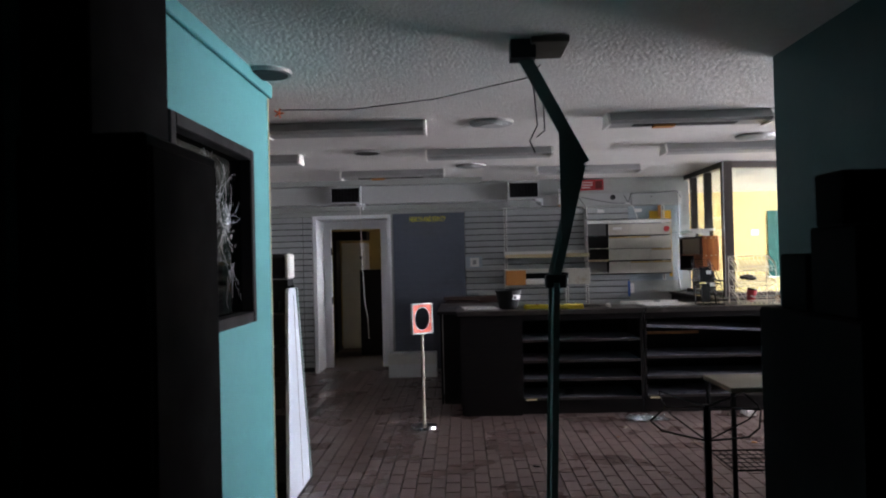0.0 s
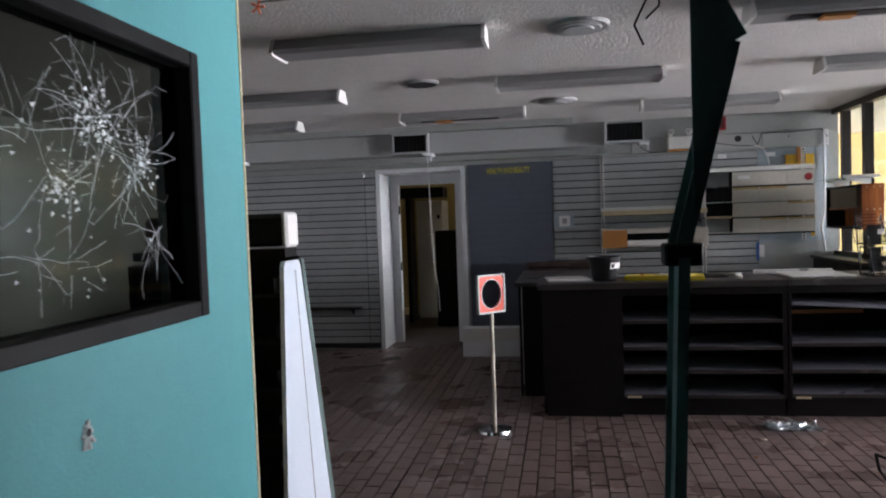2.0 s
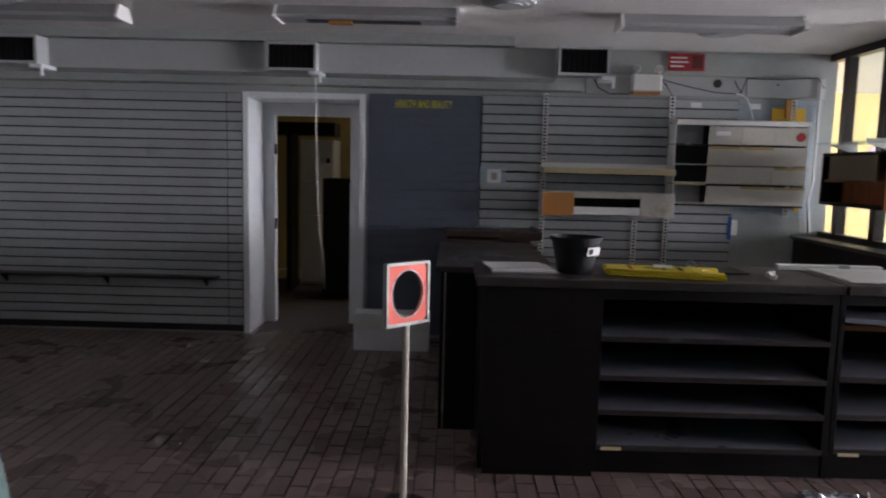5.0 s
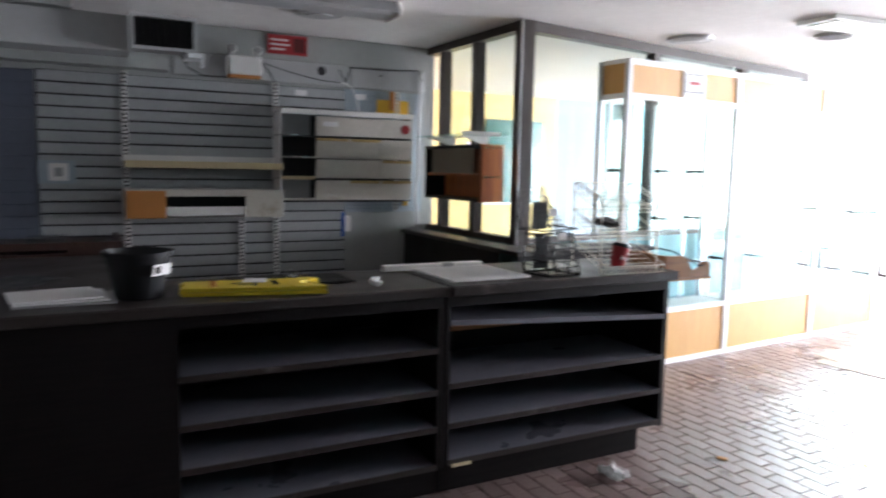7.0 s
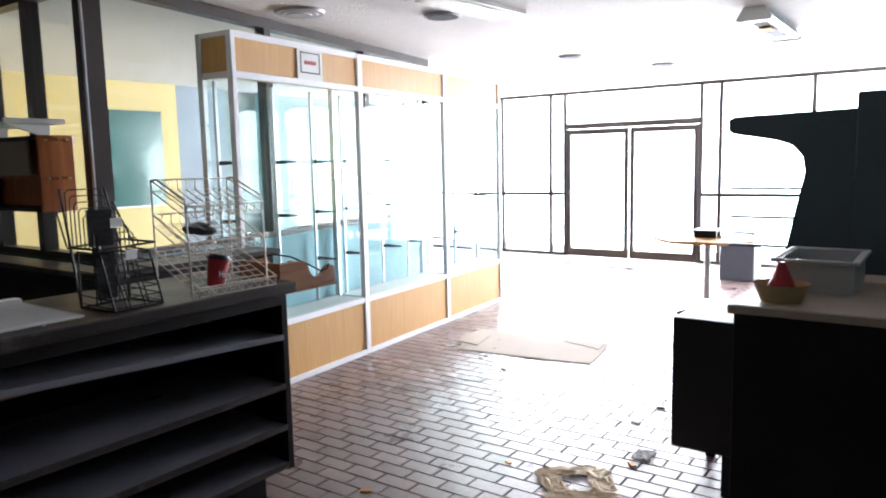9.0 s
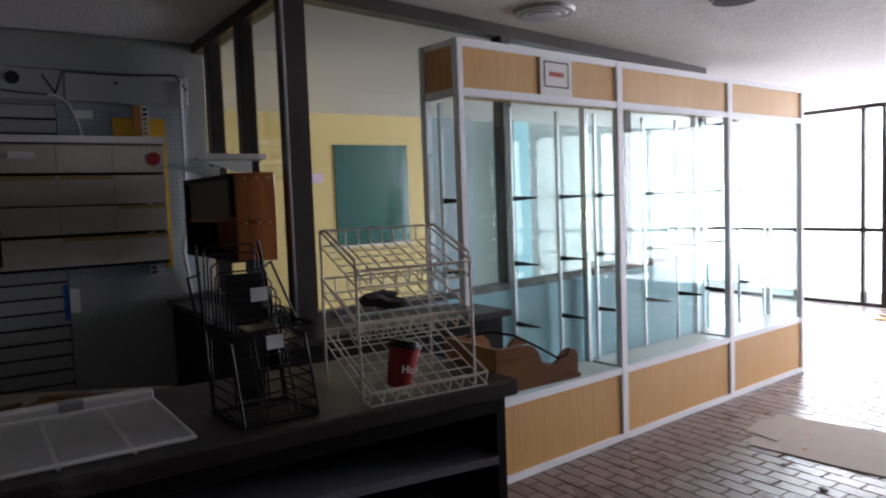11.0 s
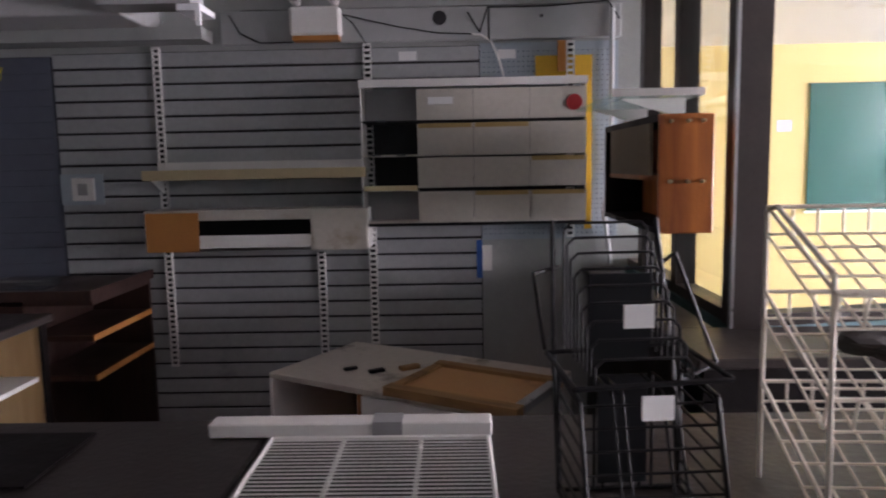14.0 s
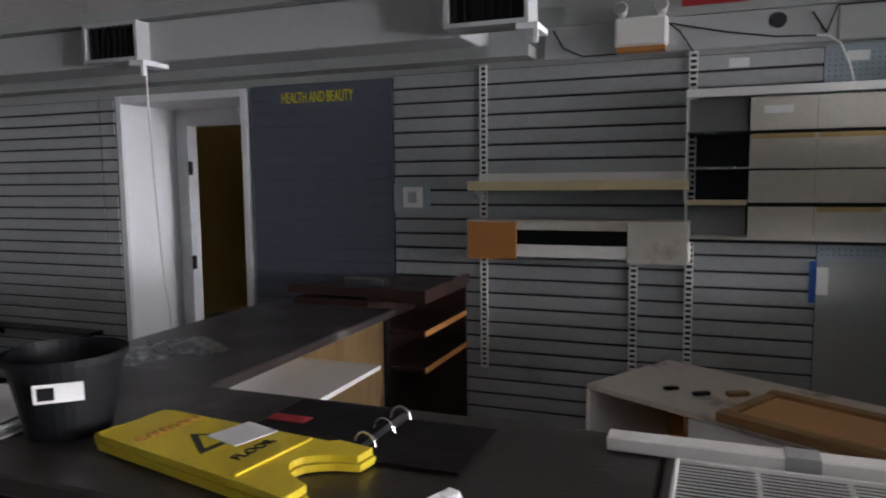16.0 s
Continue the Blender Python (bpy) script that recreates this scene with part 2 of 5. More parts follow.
def tube(bm, p, q, r, n=6):
    p, q = Vector(p), Vector(q)
    d = q - p
    m = Matrix.Translation((p + q) / 2) @ d.to_track_quat("Z", "Y").to_matrix().to_4x4()
    bmesh.ops.create_cone(bm, cap_ends=True, segments=n, radius1=r, radius2=r, depth=d.length, matrix=m)
    return bm


def path(bm, pts, r, n=6):
    for a, b in zip(pts, pts[1:]):
        tube(bm, a, b, r, n)
    return bm


def cone(bm, x, y, z0, z1, r0, r1, n=24, caps=True):
    bmesh.ops.create_cone(bm, cap_ends=caps, segments=n, radius1=r0, radius2=r1, depth=z1 - z0, matrix=Matrix.Translation((x, y, (z0 + z1) / 2)))
    return bm


def prism(bm, pts, axis, a, b):
    """A polygon in the plane across an axis, drawn out from a to b."""
    def put(u, v, w):
        return {"x": (w, u, v), "y": (u, w, v), "z": (u, v, w)}[axis]
    lo = [bm.verts.new(put(u, v, a)) for u, v in pts]
    hi = [bm.verts.new(put(u, v, b)) for u, v in pts]
    bm.faces.new(lo)
    bm.faces.new(hi[::-1])
    for i in range(len(pts)):
        j = (i + 1) % len(pts)
        bm.faces.new((lo[j], lo[i], hi[i], hi[j]))
    bmesh.ops.recalc_face_normals(bm, faces=bm.faces)
    return bm


def B(*args, **kw):
    return box(bmesh.new(), *args, **kw)


def mesh_of(name, bm, material, smooth=False):
    me = bpy.data.meshes.new(name)
    bm.to_mesh(me)
    bm.free()
    me.materials.append(material)
    if smooth:
        for p in me.polygons:
            p.use_smooth = True
    return me


def part(name, bm, material, parent, label="", smooth=False):
    ob = new(name, mesh_of(name, bm, material, smooth))
    ob.parent = parent
    if label:
        ob["label"] = label
    return ob


def thing(name, label, category, x=0, y=0, z=0, rz=0, group="", kind=""):
    ob = new(name)
    ob.matrix_world = pose(x, y, z, 0, 0, rz)
    ob.empty_display_size = 0.1
    return tagged(ob, label, category, group, kind)


def solid(name, bm, material, label, category="", kind="", group="", smooth=False):
    return tagged(new(name, mesh_of(name, bm, material, smooth)), label, category, group, kind)


def fabric(name, text, size, m, material, parent, label=""):
    """A line of lettering, turned into a flat mesh."""
    cu = bpy.data.curves.new(name, "FONT")
    cu.body, cu.size, cu.extrude, cu.align_x, cu.align_y = text, size, 0.0012, "CENTER", "CENTER"
    tmp = bpy.data.objects.new(name, cu)
    scene.collection.objects.link(tmp)
    me = bpy.data.meshes.new_from_object(tmp.evaluated_get(bpy.context.evaluated_depsgraph_get()))
    bpy.data.objects.remove(tmp)
    me.materials.append(material)
    ob = new(name, me)
    ob.parent = parent
    ob.matrix_basis = m
    if label:
        ob["label"] = label
    return ob


H = 2.54
YB = 10.42
XF = 12.46

# ---- structure ----
solid("floor", box(B(-3.4, 12.46, 2.75, 13.6, -0.15, -0.012), -3.4, 3.6, -1.2, 2.75, -0.15, -0.012), GROUT, "dark grout bed under brown floor pavers", "floor", "structure")
solid("ceiling", box(B(-3.4, 12.6, 2.65, 13.6, H, H + 0.15), -3.4, 3.6, -1.2, 2.65, H, H + 0.15), CEIL, "stained grey-white textured plaster ceiling", "ceiling", "structure")
solid("ground", B(12.46, 400, -300, 300, -0.3, -0.06), CONC, "pale sunlit concrete pavement outside the shopfront", "ground", "structure")

# added emissive board just outside the glass, stands in for blown-out daylight
GLOW = bpy.data.materials.new("glowing_daylight_board")
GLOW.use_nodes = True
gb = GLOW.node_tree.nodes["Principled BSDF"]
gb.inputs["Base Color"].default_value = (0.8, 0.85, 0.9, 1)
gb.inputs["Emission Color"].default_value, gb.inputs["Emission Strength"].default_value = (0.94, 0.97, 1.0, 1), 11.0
solid("backdrop", B(14.2, 14.4, -30, 50, -0.06, 12), GLOW, "glowing white board standing in for daylight beyond the shop windows", "backdrop", "structure")

wn_bm = bmesh.new()
box(wn_bm, -3.4, -0.79, YB, YB + 0.2, 0, H)
box(wn_bm, 0.27, 4.28, YB, YB + 0.2, 0, H)
box(wn_bm, -0.79, 0.27, YB, YB + 0.2, 2.12, H)
solid("wall_north", wn_bm, DRYWALL, "grey painted rear wall with a doorway", "wall", "structure")
solid("wall_west", B(-3.6, -3.4, -1.2, 13.6, 0, H), DRYWALL, "grey painted side wall", "wall", "structure")
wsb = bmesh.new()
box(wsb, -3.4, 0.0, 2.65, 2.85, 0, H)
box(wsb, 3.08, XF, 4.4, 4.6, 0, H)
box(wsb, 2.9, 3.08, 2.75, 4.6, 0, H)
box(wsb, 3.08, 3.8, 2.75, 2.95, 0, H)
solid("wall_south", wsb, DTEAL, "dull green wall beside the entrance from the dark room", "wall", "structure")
# walls coloured near-black to cut bounce and keep this room dark
solid("wall_start_room", box(box(B(-3.4, 3.6, -1.4, -1.2, 0, H), 3.6, 3.8, -1.2, 2.75, 0, H), -3.4, -3.3, -1.2, 2.65, 0, H), UNLIT, "back room walls coloured near-black for the missing light", "wall", "structure")

# teal partition with a smashed window
TW0, TW1, TY0, TY1 = -0.04, 0.12, 2.65, 4.86
WY0, WY1, WZ0, WZ1 = 3.42, 4.50, 1.205, 2.10
tw = bmesh.new()
box(tw, TW0, TW1, TY0, WY0, 0, H)
box(tw, TW0, TW1, WY1, TY1, 0, H)
box(tw, TW0, TW1, WY0, WY1, 0, WZ0)
box(tw, TW0, TW1, WY0, WY1, WZ1, H)
teal_wall = solid("wall_teal", tw, TEAL, "bright teal painted partition wall with a shattered window", "wall", "structure")
part("crown_trim", B(TW1, TW1 + 0.025, TY0, TY1 + 0.02, 2.46, H, bevel=0.006), TEAL, teal_wall)
part("corner_bead", B(TW0 - 0.002, TW1 + 0.004, TY1, TY1 + 0.012, 0, 2.46), CREAM, teal_wall, "pale worn corner bead")
hole = bmesh.new()
random.seed(4)
for i in range(9):
    a = i / 9 * 6.283
    r = random.uniform(0.012, 0.035)
    tube(hole, (TW1 + 0.002, 3.85 + 0.01 * math.cos(a), 0.985 + 0.01 * math.sin(a)), (TW1 + 0.004, 3.85 + r * math.cos(a), 0.985 + 1.5 * r * math.sin(a)), 0.006, 5)
part("chipped_hole", hole, WHITEW, teal_wall, "chipped white hole in the plaster")
part("chipped_hole", cone(bmesh.new(), 0, 0, 0, 0.004, 0.013, 0.011, 9), BLACKP, teal_wall).matrix_basis = pose(TW1 + 0.004, 3.85, 0.985, 0, 90, 0)

win = thing("window_1", "black framed window with badly shattered glass", "window", TW1, WY0, WZ0, kind="structure")
L, HH = WY1 - WY0, WZ1 - WZ0
fw = 0.055
part("window_frame", B(-0.1, 0.02, 0, fw, 0, HH, bevel=0.005), BLACKM, win)
part("window_frame", B(-0.1, 0.02, L - fw, L, 0, HH, bevel=0.005), BLACKM, win)
part("window_frame", B(-0.1, 0.02, fw, L - fw, 0, fw, bevel=0.005), BLACKM, win)
part("window_frame", B(-0.1, 0.02, fw, L - fw, HH - fw, HH, bevel=0.005), BLACKM, win)
pane = part("pane", B(-0.045, -0.039, fw, L - fw, fw, HH - fw), DIRTYGLASS, win, "dusty shattered glass pane")
pane.visible_shadow = False
random.seed(11)
cr = bmesh.new()


def crack(bm, y, z, a, length, r):
    while length > 0:
        s = random.uniform(0.02, 0.06)
        a += random.uniform(-0.28, 0.28)
        y2, z2 = y + s * math.cos(a), z + s * math.sin(a)
        if not (fw + 0.01 < y2 < L - fw - 0.01 and fw + 0.01 < z2 < HH - fw - 0.01):
            return
        tube(bm, (-0.036, y, z), (-0.036, y2, z2), r * random.uniform(0.5, 1.4), 4)
        if random.random() < 0.25:
            crack(bm, y2, z2, a + random.choice((-1, 1)) * random.uniform(0.6, 1.2), length * 0.4, r * 0.6)
        y, z, length = y2, z2, length - s


for cy, cz, n, ln in ((0.62, 0.58, 17, 0.34), (0.80, 0.50, 13, 0.30), (0.42, 0.42, 10, 0.25), (0.55, 0.64, 9, 0.18), (0.28, 0.55, 8, 0.25), (0.85, 0.28, 7, 0.22), (0.5, 0.2, 6, 0.18), (0.3, 0.25, 5, 0.15)):
    for i in range(n):
        crack(cr, cy + random.uniform(-0.05, 0.05), cz + random.uniform(-0.05, 0.05), random.uniform(0, 6.283), random.uniform(0.25, 1) * ln, 0.0008)
    for i in range(80 if n > 8 else 8):
        a, r = random.uniform(0, 6.283), random.uniform(0.0, 0.1)
        y, z, s = cy + r * math.cos(a), cz + r * math.sin(a), random.uniform(0.002, 0.009)
        v = [cr.verts.new((-0.035 + random.uniform(-0.003, 0.003), y + s * math.cos(a + k * 2.1 + random.uniform(-0.5, 0.5)), z + s * math.sin(a + k * 2.1))) for k in range(3)]
        cr.faces.new(v)
part("crack", cr, CRACK, pane, "white web of cracks and splinters")

# ---- glazed partition beside the counter ----
GX, GY, GS = 4.26, 9.01, 0.165


def gy(x):
    return GY + (x - GX) * GS


glz = thing("glazed_partition", "dark bronze framed floor-to-ceiling glass partition on a low wall", "partition", GX, GY, 0, kind="structure")
ANG = math.degrees(math.atan(GS))
part("low_wall", B(-0.05, 0.05, 0, YB - GY, 0, 1.0), DTEAL, glz)
part("corner_post", B(-0.05, 0.05, -0.05, 0.05, 1.0, H), BROWN, glz)
part("edge_strip", B(-0.058, -0.05, -0.05, -0.028, 1.0, H), ALU, glz, "worn bright metal edge strip")
for yy, w in ((0.62, 0.035), (1.16, 0.035)):
    part("mullion", B(-0.04, 0.04, yy - w, yy + w, 1.0, H - 0.06), BROWN, glz)
part("top_rail", B(-0.045, 0.045, 0.05, YB - GY, H - 0.06, H), BROWN, glz)
part("bottom_rail", B(-0.04, 0.04, 0.05, YB - GY, 1.0, 1.04), BROWN, glz)
for y0, y1 in ((0.05, 0.585), (0.655, 1.125)):
    part("pane", B(-0.004, 0.004, y0, y1, 1.04, H - 0.06), GLASS, glz).visible_shadow = False
front = thing("glazed_partition", "dark bronze framed glass partition dividing two shop rooms", "partition", GX, GY, 0, ANG, kind="structure")
part("low_wall", B(0.05, 3.9, -0.05, 0.05, 0, 1.0), TEALW, front)
part("top_rail", B(0.05, 3.9, -0.045, 0.045, H - 0.07, H), BROWN, front)
part("bottom_rail", B(0.05, 3.9, -0.04, 0.04, 1.0, 1.04), BROWN, front)
for xx in (1.42, 2.72, 3.87):
    part("mullion", B(xx - 0.035, xx + 0.035, -0.04, 0.04, 1.04, H - 0.07), BROWN, front)
for x0, x1 in ((0.05, 1.385), (1.455, 2.685), (2.755, 3.835)):
    part("pane", B(x0, x1, -0.004, 0.004, 1.04, H - 0.07), GLASS, front).visible_shadow = False

# ---- room beyond the glass ----
yw = 13.2
solid("wall_beyond", B(4.08, 7.66, yw, yw + 0.2, 0, H), YELLOWW, "pale yellow painted wall of the next room", "wall", "structure")
solid("wall_beyond_west", B(4.08, 4.28, YB + 0.2, yw, 0, H), YELLOWW, "pale yellow painted side wall of the next room", "wall", "structure")
solid("wall_beyond_east", B(8.4, XF, yw + 0.2, yw + 0.4, 0, H), PALEGREY, "pale grey wall at the far end of the next room", "wall", "structure")
# added wall piece, its blue-grey colour stands for a reflection in the glass
solid("wall_beyond_reflection", B(7.66, 8.4, yw + 0.01, yw + 0.2, 0, H), REFLECTGREY, "wall end coloured blue-grey for a reflection in the glass", "wall", "structure")
solid("wall_beyond_column", B(9.08, 9.34, yw, yw + 0.19, 0, H), TEALW, "pale teal painted pilaster on the far wall", "pilaster", "structure")
chalk = thing("chalkboard", "green chalkboard fixed to a yellow wall", "chalkboard", 6.48, yw - 0.02, 1.07)
part("board", B(0, 0.94, 0, 0.02, 0, 1.12), CHALK, chalk)
part("frame", B(-0.02, 0.96, -0.005, 0.02, -0.02, 0), WHITEM, chalk)
part("frame", B(-0.02, 0.96, -0.003, 0.02, 1.12, 1.128), CHALK, chalk)
notice = thing("notice", "small pale lilac paper notice on a yellow wall", "notice", 6.2, yw - 0.006, 1.78)
part("sheet", B(0, 0.13, 0, 0.004, 0, 0.10), mat("lilac_paper", (0.6, 0.45, 0.62), 0.8), notice)

# ---- shopfront ----
sf = thing("shopfront", "dark aluminium framed glass shopfront with sunlit street behind", "shopfront", XF, 0, 0, kind="structure")
mull = [4.7, 5.6, 6.7, 7.84, 8.1, 10.17, 10.42, 11.3, 12.3, 13.5]
for i, yy in enumerate(mull):
    part("mullion", B(-0.03, 0.03, yy - 0.025, yy + 0.025, 0, H), BROWN, sf)
for a, b in zip(mull, mull[1:]):
    door = (a, b) == (8.1, 10.17)
    part("rail", B(-0.03, 0.03, a + 0.025, b - 0.025, H - 0.05, H), BROWN, sf)
    if door:
        part("door_header", B(-0.04, 0.04, a + 0.025, b - 0.025, 1.97, 2.05), BROWN, sf)
        part("pane", B(-0.003, 0.003, a + 0.025, b - 0.025, 2.05, H - 0.05), GLASS, sf).visible_shadow = False
    else:
        part("rail", B(-0.03, 0.03, a + 0.025, b - 0.025, 0.95, 1.0), BROWN, sf)
        part("sill_rail", B(-0.03, 0.03, a + 0.025, b - 0.025, 0, 0.05), BROWN, sf)
        part("pane", B(-0.003, 0.003, a + 0.025, b - 0.025, 0.05, 0.95), GLASS, sf).visible_shadow = False
        part("pane", B(-0.003, 0.003, a + 0.025, b - 0.025, 1.0, H - 0.05), GLASS, sf).visible_shadow = False
for k, (a, b) in enumerate(((8.13, 9.12), (9.15, 10.14))):
    d = thing("door_%d" % (k + 1), "closed glass shop door with a dark frame and push bar", "door", XF, a, 0, kind="structure")
    w = b - a
    part("stile", B(-0.025, 0.025, 0, 0.06, 0.01, 1.96), BROWN, d)
    part("stile", B(-0.025, 0.025, w - 0.06, w, 0.01, 1.96), BROWN, d)
    part("top_rail", B(-0.025, 0.025, 0.06, w - 0.06, 1.88, 1.96), BROWN, d)
    part("bottom_rail", B(-0.025, 0.025, 0.06, w - 0.06, 0.01, 0.13), BROWN, d)
    part("pane", B(-0.003, 0.003, 0.06, w - 0.06, 0.13, 1.88), GLASS, d).visible_shadow = False
    part("push_bar", tube(bmesh.new(), (-0.06, 0.06, 1.0), (-0.06, w - 0.06, 1.0), 0.014), ALU, d, "aluminium push bar")
solid("shopfront_pier", box(B(XF - 0.05, XF + 0.1, 13.5, 13.7, 0, H), XF - 0.05, XF + 0.1, 4.6, 4.675, 0, H), DRYWALL, "grey end piers of the shopfront", "pier", "structure")

# ---- doorway to the room behind ----
cas = thing("door_casing", "white painted deep door casing in the rear wall", "door casing", -0.79, YB, 0, kind="structure")
W = 1.06
part("casing_side", B(-0.0, 0.05, -0.02, 0, 0, 2.125, bevel=0.004), TRIM, cas)
part("casing_side", B(W - 0.05, W, -0.02, 0, 0, 2.125, bevel=0.004), TRIM, cas)
part("casing_head", B(0.05, W - 0.05, -0.02, 0, 2.075, 2.125, bevel=0.004), TRIM, cas)
part("reveal", B(0.0, 0.05, 0, 0.5, 0, 2.075), TRIM, cas)
part("reveal", B(W - 0.05, W, 0, 0.5, 0, 2.075), TRIM, cas)
part("reveal_head", B(0.05, W - 0.05, 0.0, 0.5, 2.075, 2.12), TRIM, cas)
inn = thing("inner_door_frame", "grey-white inner door frame with a dark room beyond", "door frame", -0.79, YB + 0.5, 0, kind="structure")
part("panel", B(0.05, 0.15, 0, 0.1, 0, 2.075), TRIM, inn)
part("panel", B(0.86, W - 0.05, 0, 0.1, 0, 2.075), TRIM, inn)
part("panel", B(0.15, 0.86, 0, 0.1, 1.96, 2.075), TRIM, inn)
part("hinge", B(0.15, 0.165, -0.004, 0.03, 1.6, 1.7), BLACKM, inn)
part("hinge", B(0.15, 0.165, -0.004, 0.03, 0.9, 1.0), BLACKM, inn)
rb = bmesh.new()
box(rb, -2.6, -2.5, YB + 0.6, 14.5, 0, H)
# side wall pieces leave an assumed, unseen opening for the added lamp
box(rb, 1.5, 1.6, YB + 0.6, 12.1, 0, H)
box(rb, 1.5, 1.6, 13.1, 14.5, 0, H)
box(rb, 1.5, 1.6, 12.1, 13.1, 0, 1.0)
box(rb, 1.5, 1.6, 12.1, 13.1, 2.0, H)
box(rb, -2.5, 1.5, 14.4, 14.5, 0, H)
box(rb, -2.5, -0.79, YB + 0.5, YB + 0.6, 0, H)
box(rb, 0.27, 1.5, YB + 0.5, YB + 0.6, 0, H)
box(rb, -2.6, 1.6, YB + 0.2, 14.5, -0.1, -0.014)
box(rb, -2.6, 1.6, YB + 0.2, 14.5, H, H + 0.1)
box(rb, -0.79, 0.27, YB + 0.5, YB + 0.6, 2.12, H)
solid("wall_back_room", rb, YELLOWW, "dim yellowish walls of the store room behind the doorway", "wall", "structure")
fr = thing("white_cupboard", "tall white cupboard with black handles in the back room", "cupboard", -0.86, 13.1, 0)
part("body", B(0, 0.42, 0, 0.5, 0, 1.82, bevel=0.008), WHITEM, fr)
for z0, z1 in ((0.04, 0.88), (0.9, 1.3), (1.32, 1.8)):
    dd = part("door", B(0.01, 0.41, -0.02, 0, z0, z1, bevel=0.005), WHITEM, fr)
    part("handle", B(0.33, 0.37, -0.04, -0.02, (z0 + z1) / 2 - 0.03, (z0 + z1) / 2 + 0.03), BLACKM, dd)
dk = thing("dark_cupboard", "dark brown cupboard standing in the back room", "cupboard", -0.42, 12.2, 0)
part("body", B(0, 0.5, 0, 0.5, 0, 1.36, bevel=0.006), COUNTER, dk)
part("door", B(0.01, 0.49, -0.02, 0, 0.05, 1.3, bevel=0.005), COUNTER, dk)
bar = thing("dark_shelf_unit", "black open shelf unit near the doorway", "shelf", -1.2, 12.6, 0)
part("side", B(0, 0.06, 0, 0.4, 0, 1.85), COUNTER, bar)
part("side", B(0.28, 0.34, 0, 0.4, 0, 1.85), COUNTER, bar)
part("top", B(0, 0.85, 0, 0.4, 1.85, 2.0), COUNTER, bar)

# ---- rear wall fittings ----
slat_parent = thing("slatwall", "grey grooved slatwall panelling on the rear wall", "slatwall", 0, YB, 0, kind="structure")
part("backing", B(1.27, 3.46, -0.012, 0, 0.02, 2.14), GROOVE, slat_parent)
left_slats = thing("slatwall", "grey grooved slatwall panelling beside the doorway", "slatwall", 0, YB, 0, kind="structure")
part("backing", B(-3.38, -0.8, -0.012, 0, 0.02, 2.11), GROOVE, left_slats)
PITCH = 0.0815


def slat_run(parent, x0, x1, top):
    me = mesh_of("slat", B(0, x1 - x0, -0.024, -0.012, 0.008, PITCH - 0.004, bevel=0.003), SLAT)
    z = top - PITCH
    while z > 0.03:
        ob = new("slat", me)
        ob.parent = parent
        ob.location = (x0, 0, z)
        z -= PITCH


slat_run(slat_parent, 1.275, 3.455, 2.14)
slat_run(left_slats, -3.38, -0.93, 2.11)
slat_run(left_slats, -0.922, -0.80, 2.11)

pn = thing("wall_panel", "blue-grey wall panel lettered in yellow beside the doorway", "wall panel", 0.30, YB, 0)
part("panel", B(0, 0.965, -0.014, 0, 0.03, 2.13, bevel=0.003), PANEL, pn)
board = mesh_of("slat", B(0, 0.961, -0.021, -0.014, 0.002, PITCH - 0.002, bevel=0.002), PANEL)
for k in range(25):
    ob = new("slat", board)
    ob.parent, ob.location = pn, (0.002, 0, 2.127 - PITCH * (k + 1))
YEL = mat("yellow_letters", (0.85, 0.74, 0.02), 0.6, 0, 0.1, 8)
fabric("lettering", "HEALTH AND BEAUTY", 0.062, pose(0.47, -0.022, 2.045, 90, 0, 0) @ Matrix.Diagonal((0.78, 1.5, 1, 1)), YEL, pn, "yellow capital letters")

peg = thing("pegboard", "blue-grey pegboard and plain board on the rear wall", "pegboard", 3.46, YB, 0)
part("board", B(0, 0.7, -0.014, 0, 1.15, 2.15), PEG, peg)
part("board", B(0, 0.7, -0.014, 0, 0.03, 1.15), DRYWALL, peg, "plain grey lower board")
hb = bmesh.new()
for i in range(27):
    for j in range(38):
        bmesh.ops.create_circle(hb, cap_ends=True, segments=5, radius=0.0035, matrix=pose(0.02 + i * 0.025, -0.0155, 1.18 + j * 0.025, 90, 0, 0))
tagged(part("peg_holes", hb, GROOVE, peg), kind="stuff")
strip = thing("wall_board", "grey painted board running above the slatwall", "board", 2.15, YB, 2.165)
part("board", B(0, 1.35, -0.03, 0, 0, 0.165, bevel=0.004), DUCT, strip)
part("board", B(1.36, 2.02, -0.03, 0, 0, 0.165, bevel=0.004), DUCT, strip)
part("hole", cone(bmesh.new(), 0, 0, 0, 0.006, 0.035, 0.035, 20), GROOVE, strip, "round dark hole").matrix_basis = pose(1.11, -0.03, 0.11, 90, 0, 0)
part("bolt_hole", cone(bmesh.new(), 0, 0, 0, 0.004, 0.009, 0.009, 8), GROOVE, strip).matrix_basis = pose(1.62, -0.03, 0.11, 90, 0, 0)
lap = thing("lap_boards", "grey-green painted lap boards at the top of the wall", "boards", 2.15, YB, 2.335, kind="structure")
part("plank", B(-5.5, 2.02, -0.016, 0, 0.10, 0.20), DRYWALL, lap)
part("plank", B(0.1, 2.02, -0.022, 0, 0, 0.10), DRYWALL, lap)

# duct with vents
duct = thing("air_duct", "grey painted boxed air duct under the ceiling", "duct", 0, 9.95, 2.235, kind="structure")
part("duct", B(-3.38, 1.84, 0, YB - 9.95, 0, 0.23, bevel=0.006), DUCT, duct)
part("hanger_rail", B(-3.38, 2.1, 0.3, YB - 9.95, -0.06, 0.0), DRYWALL, duct)
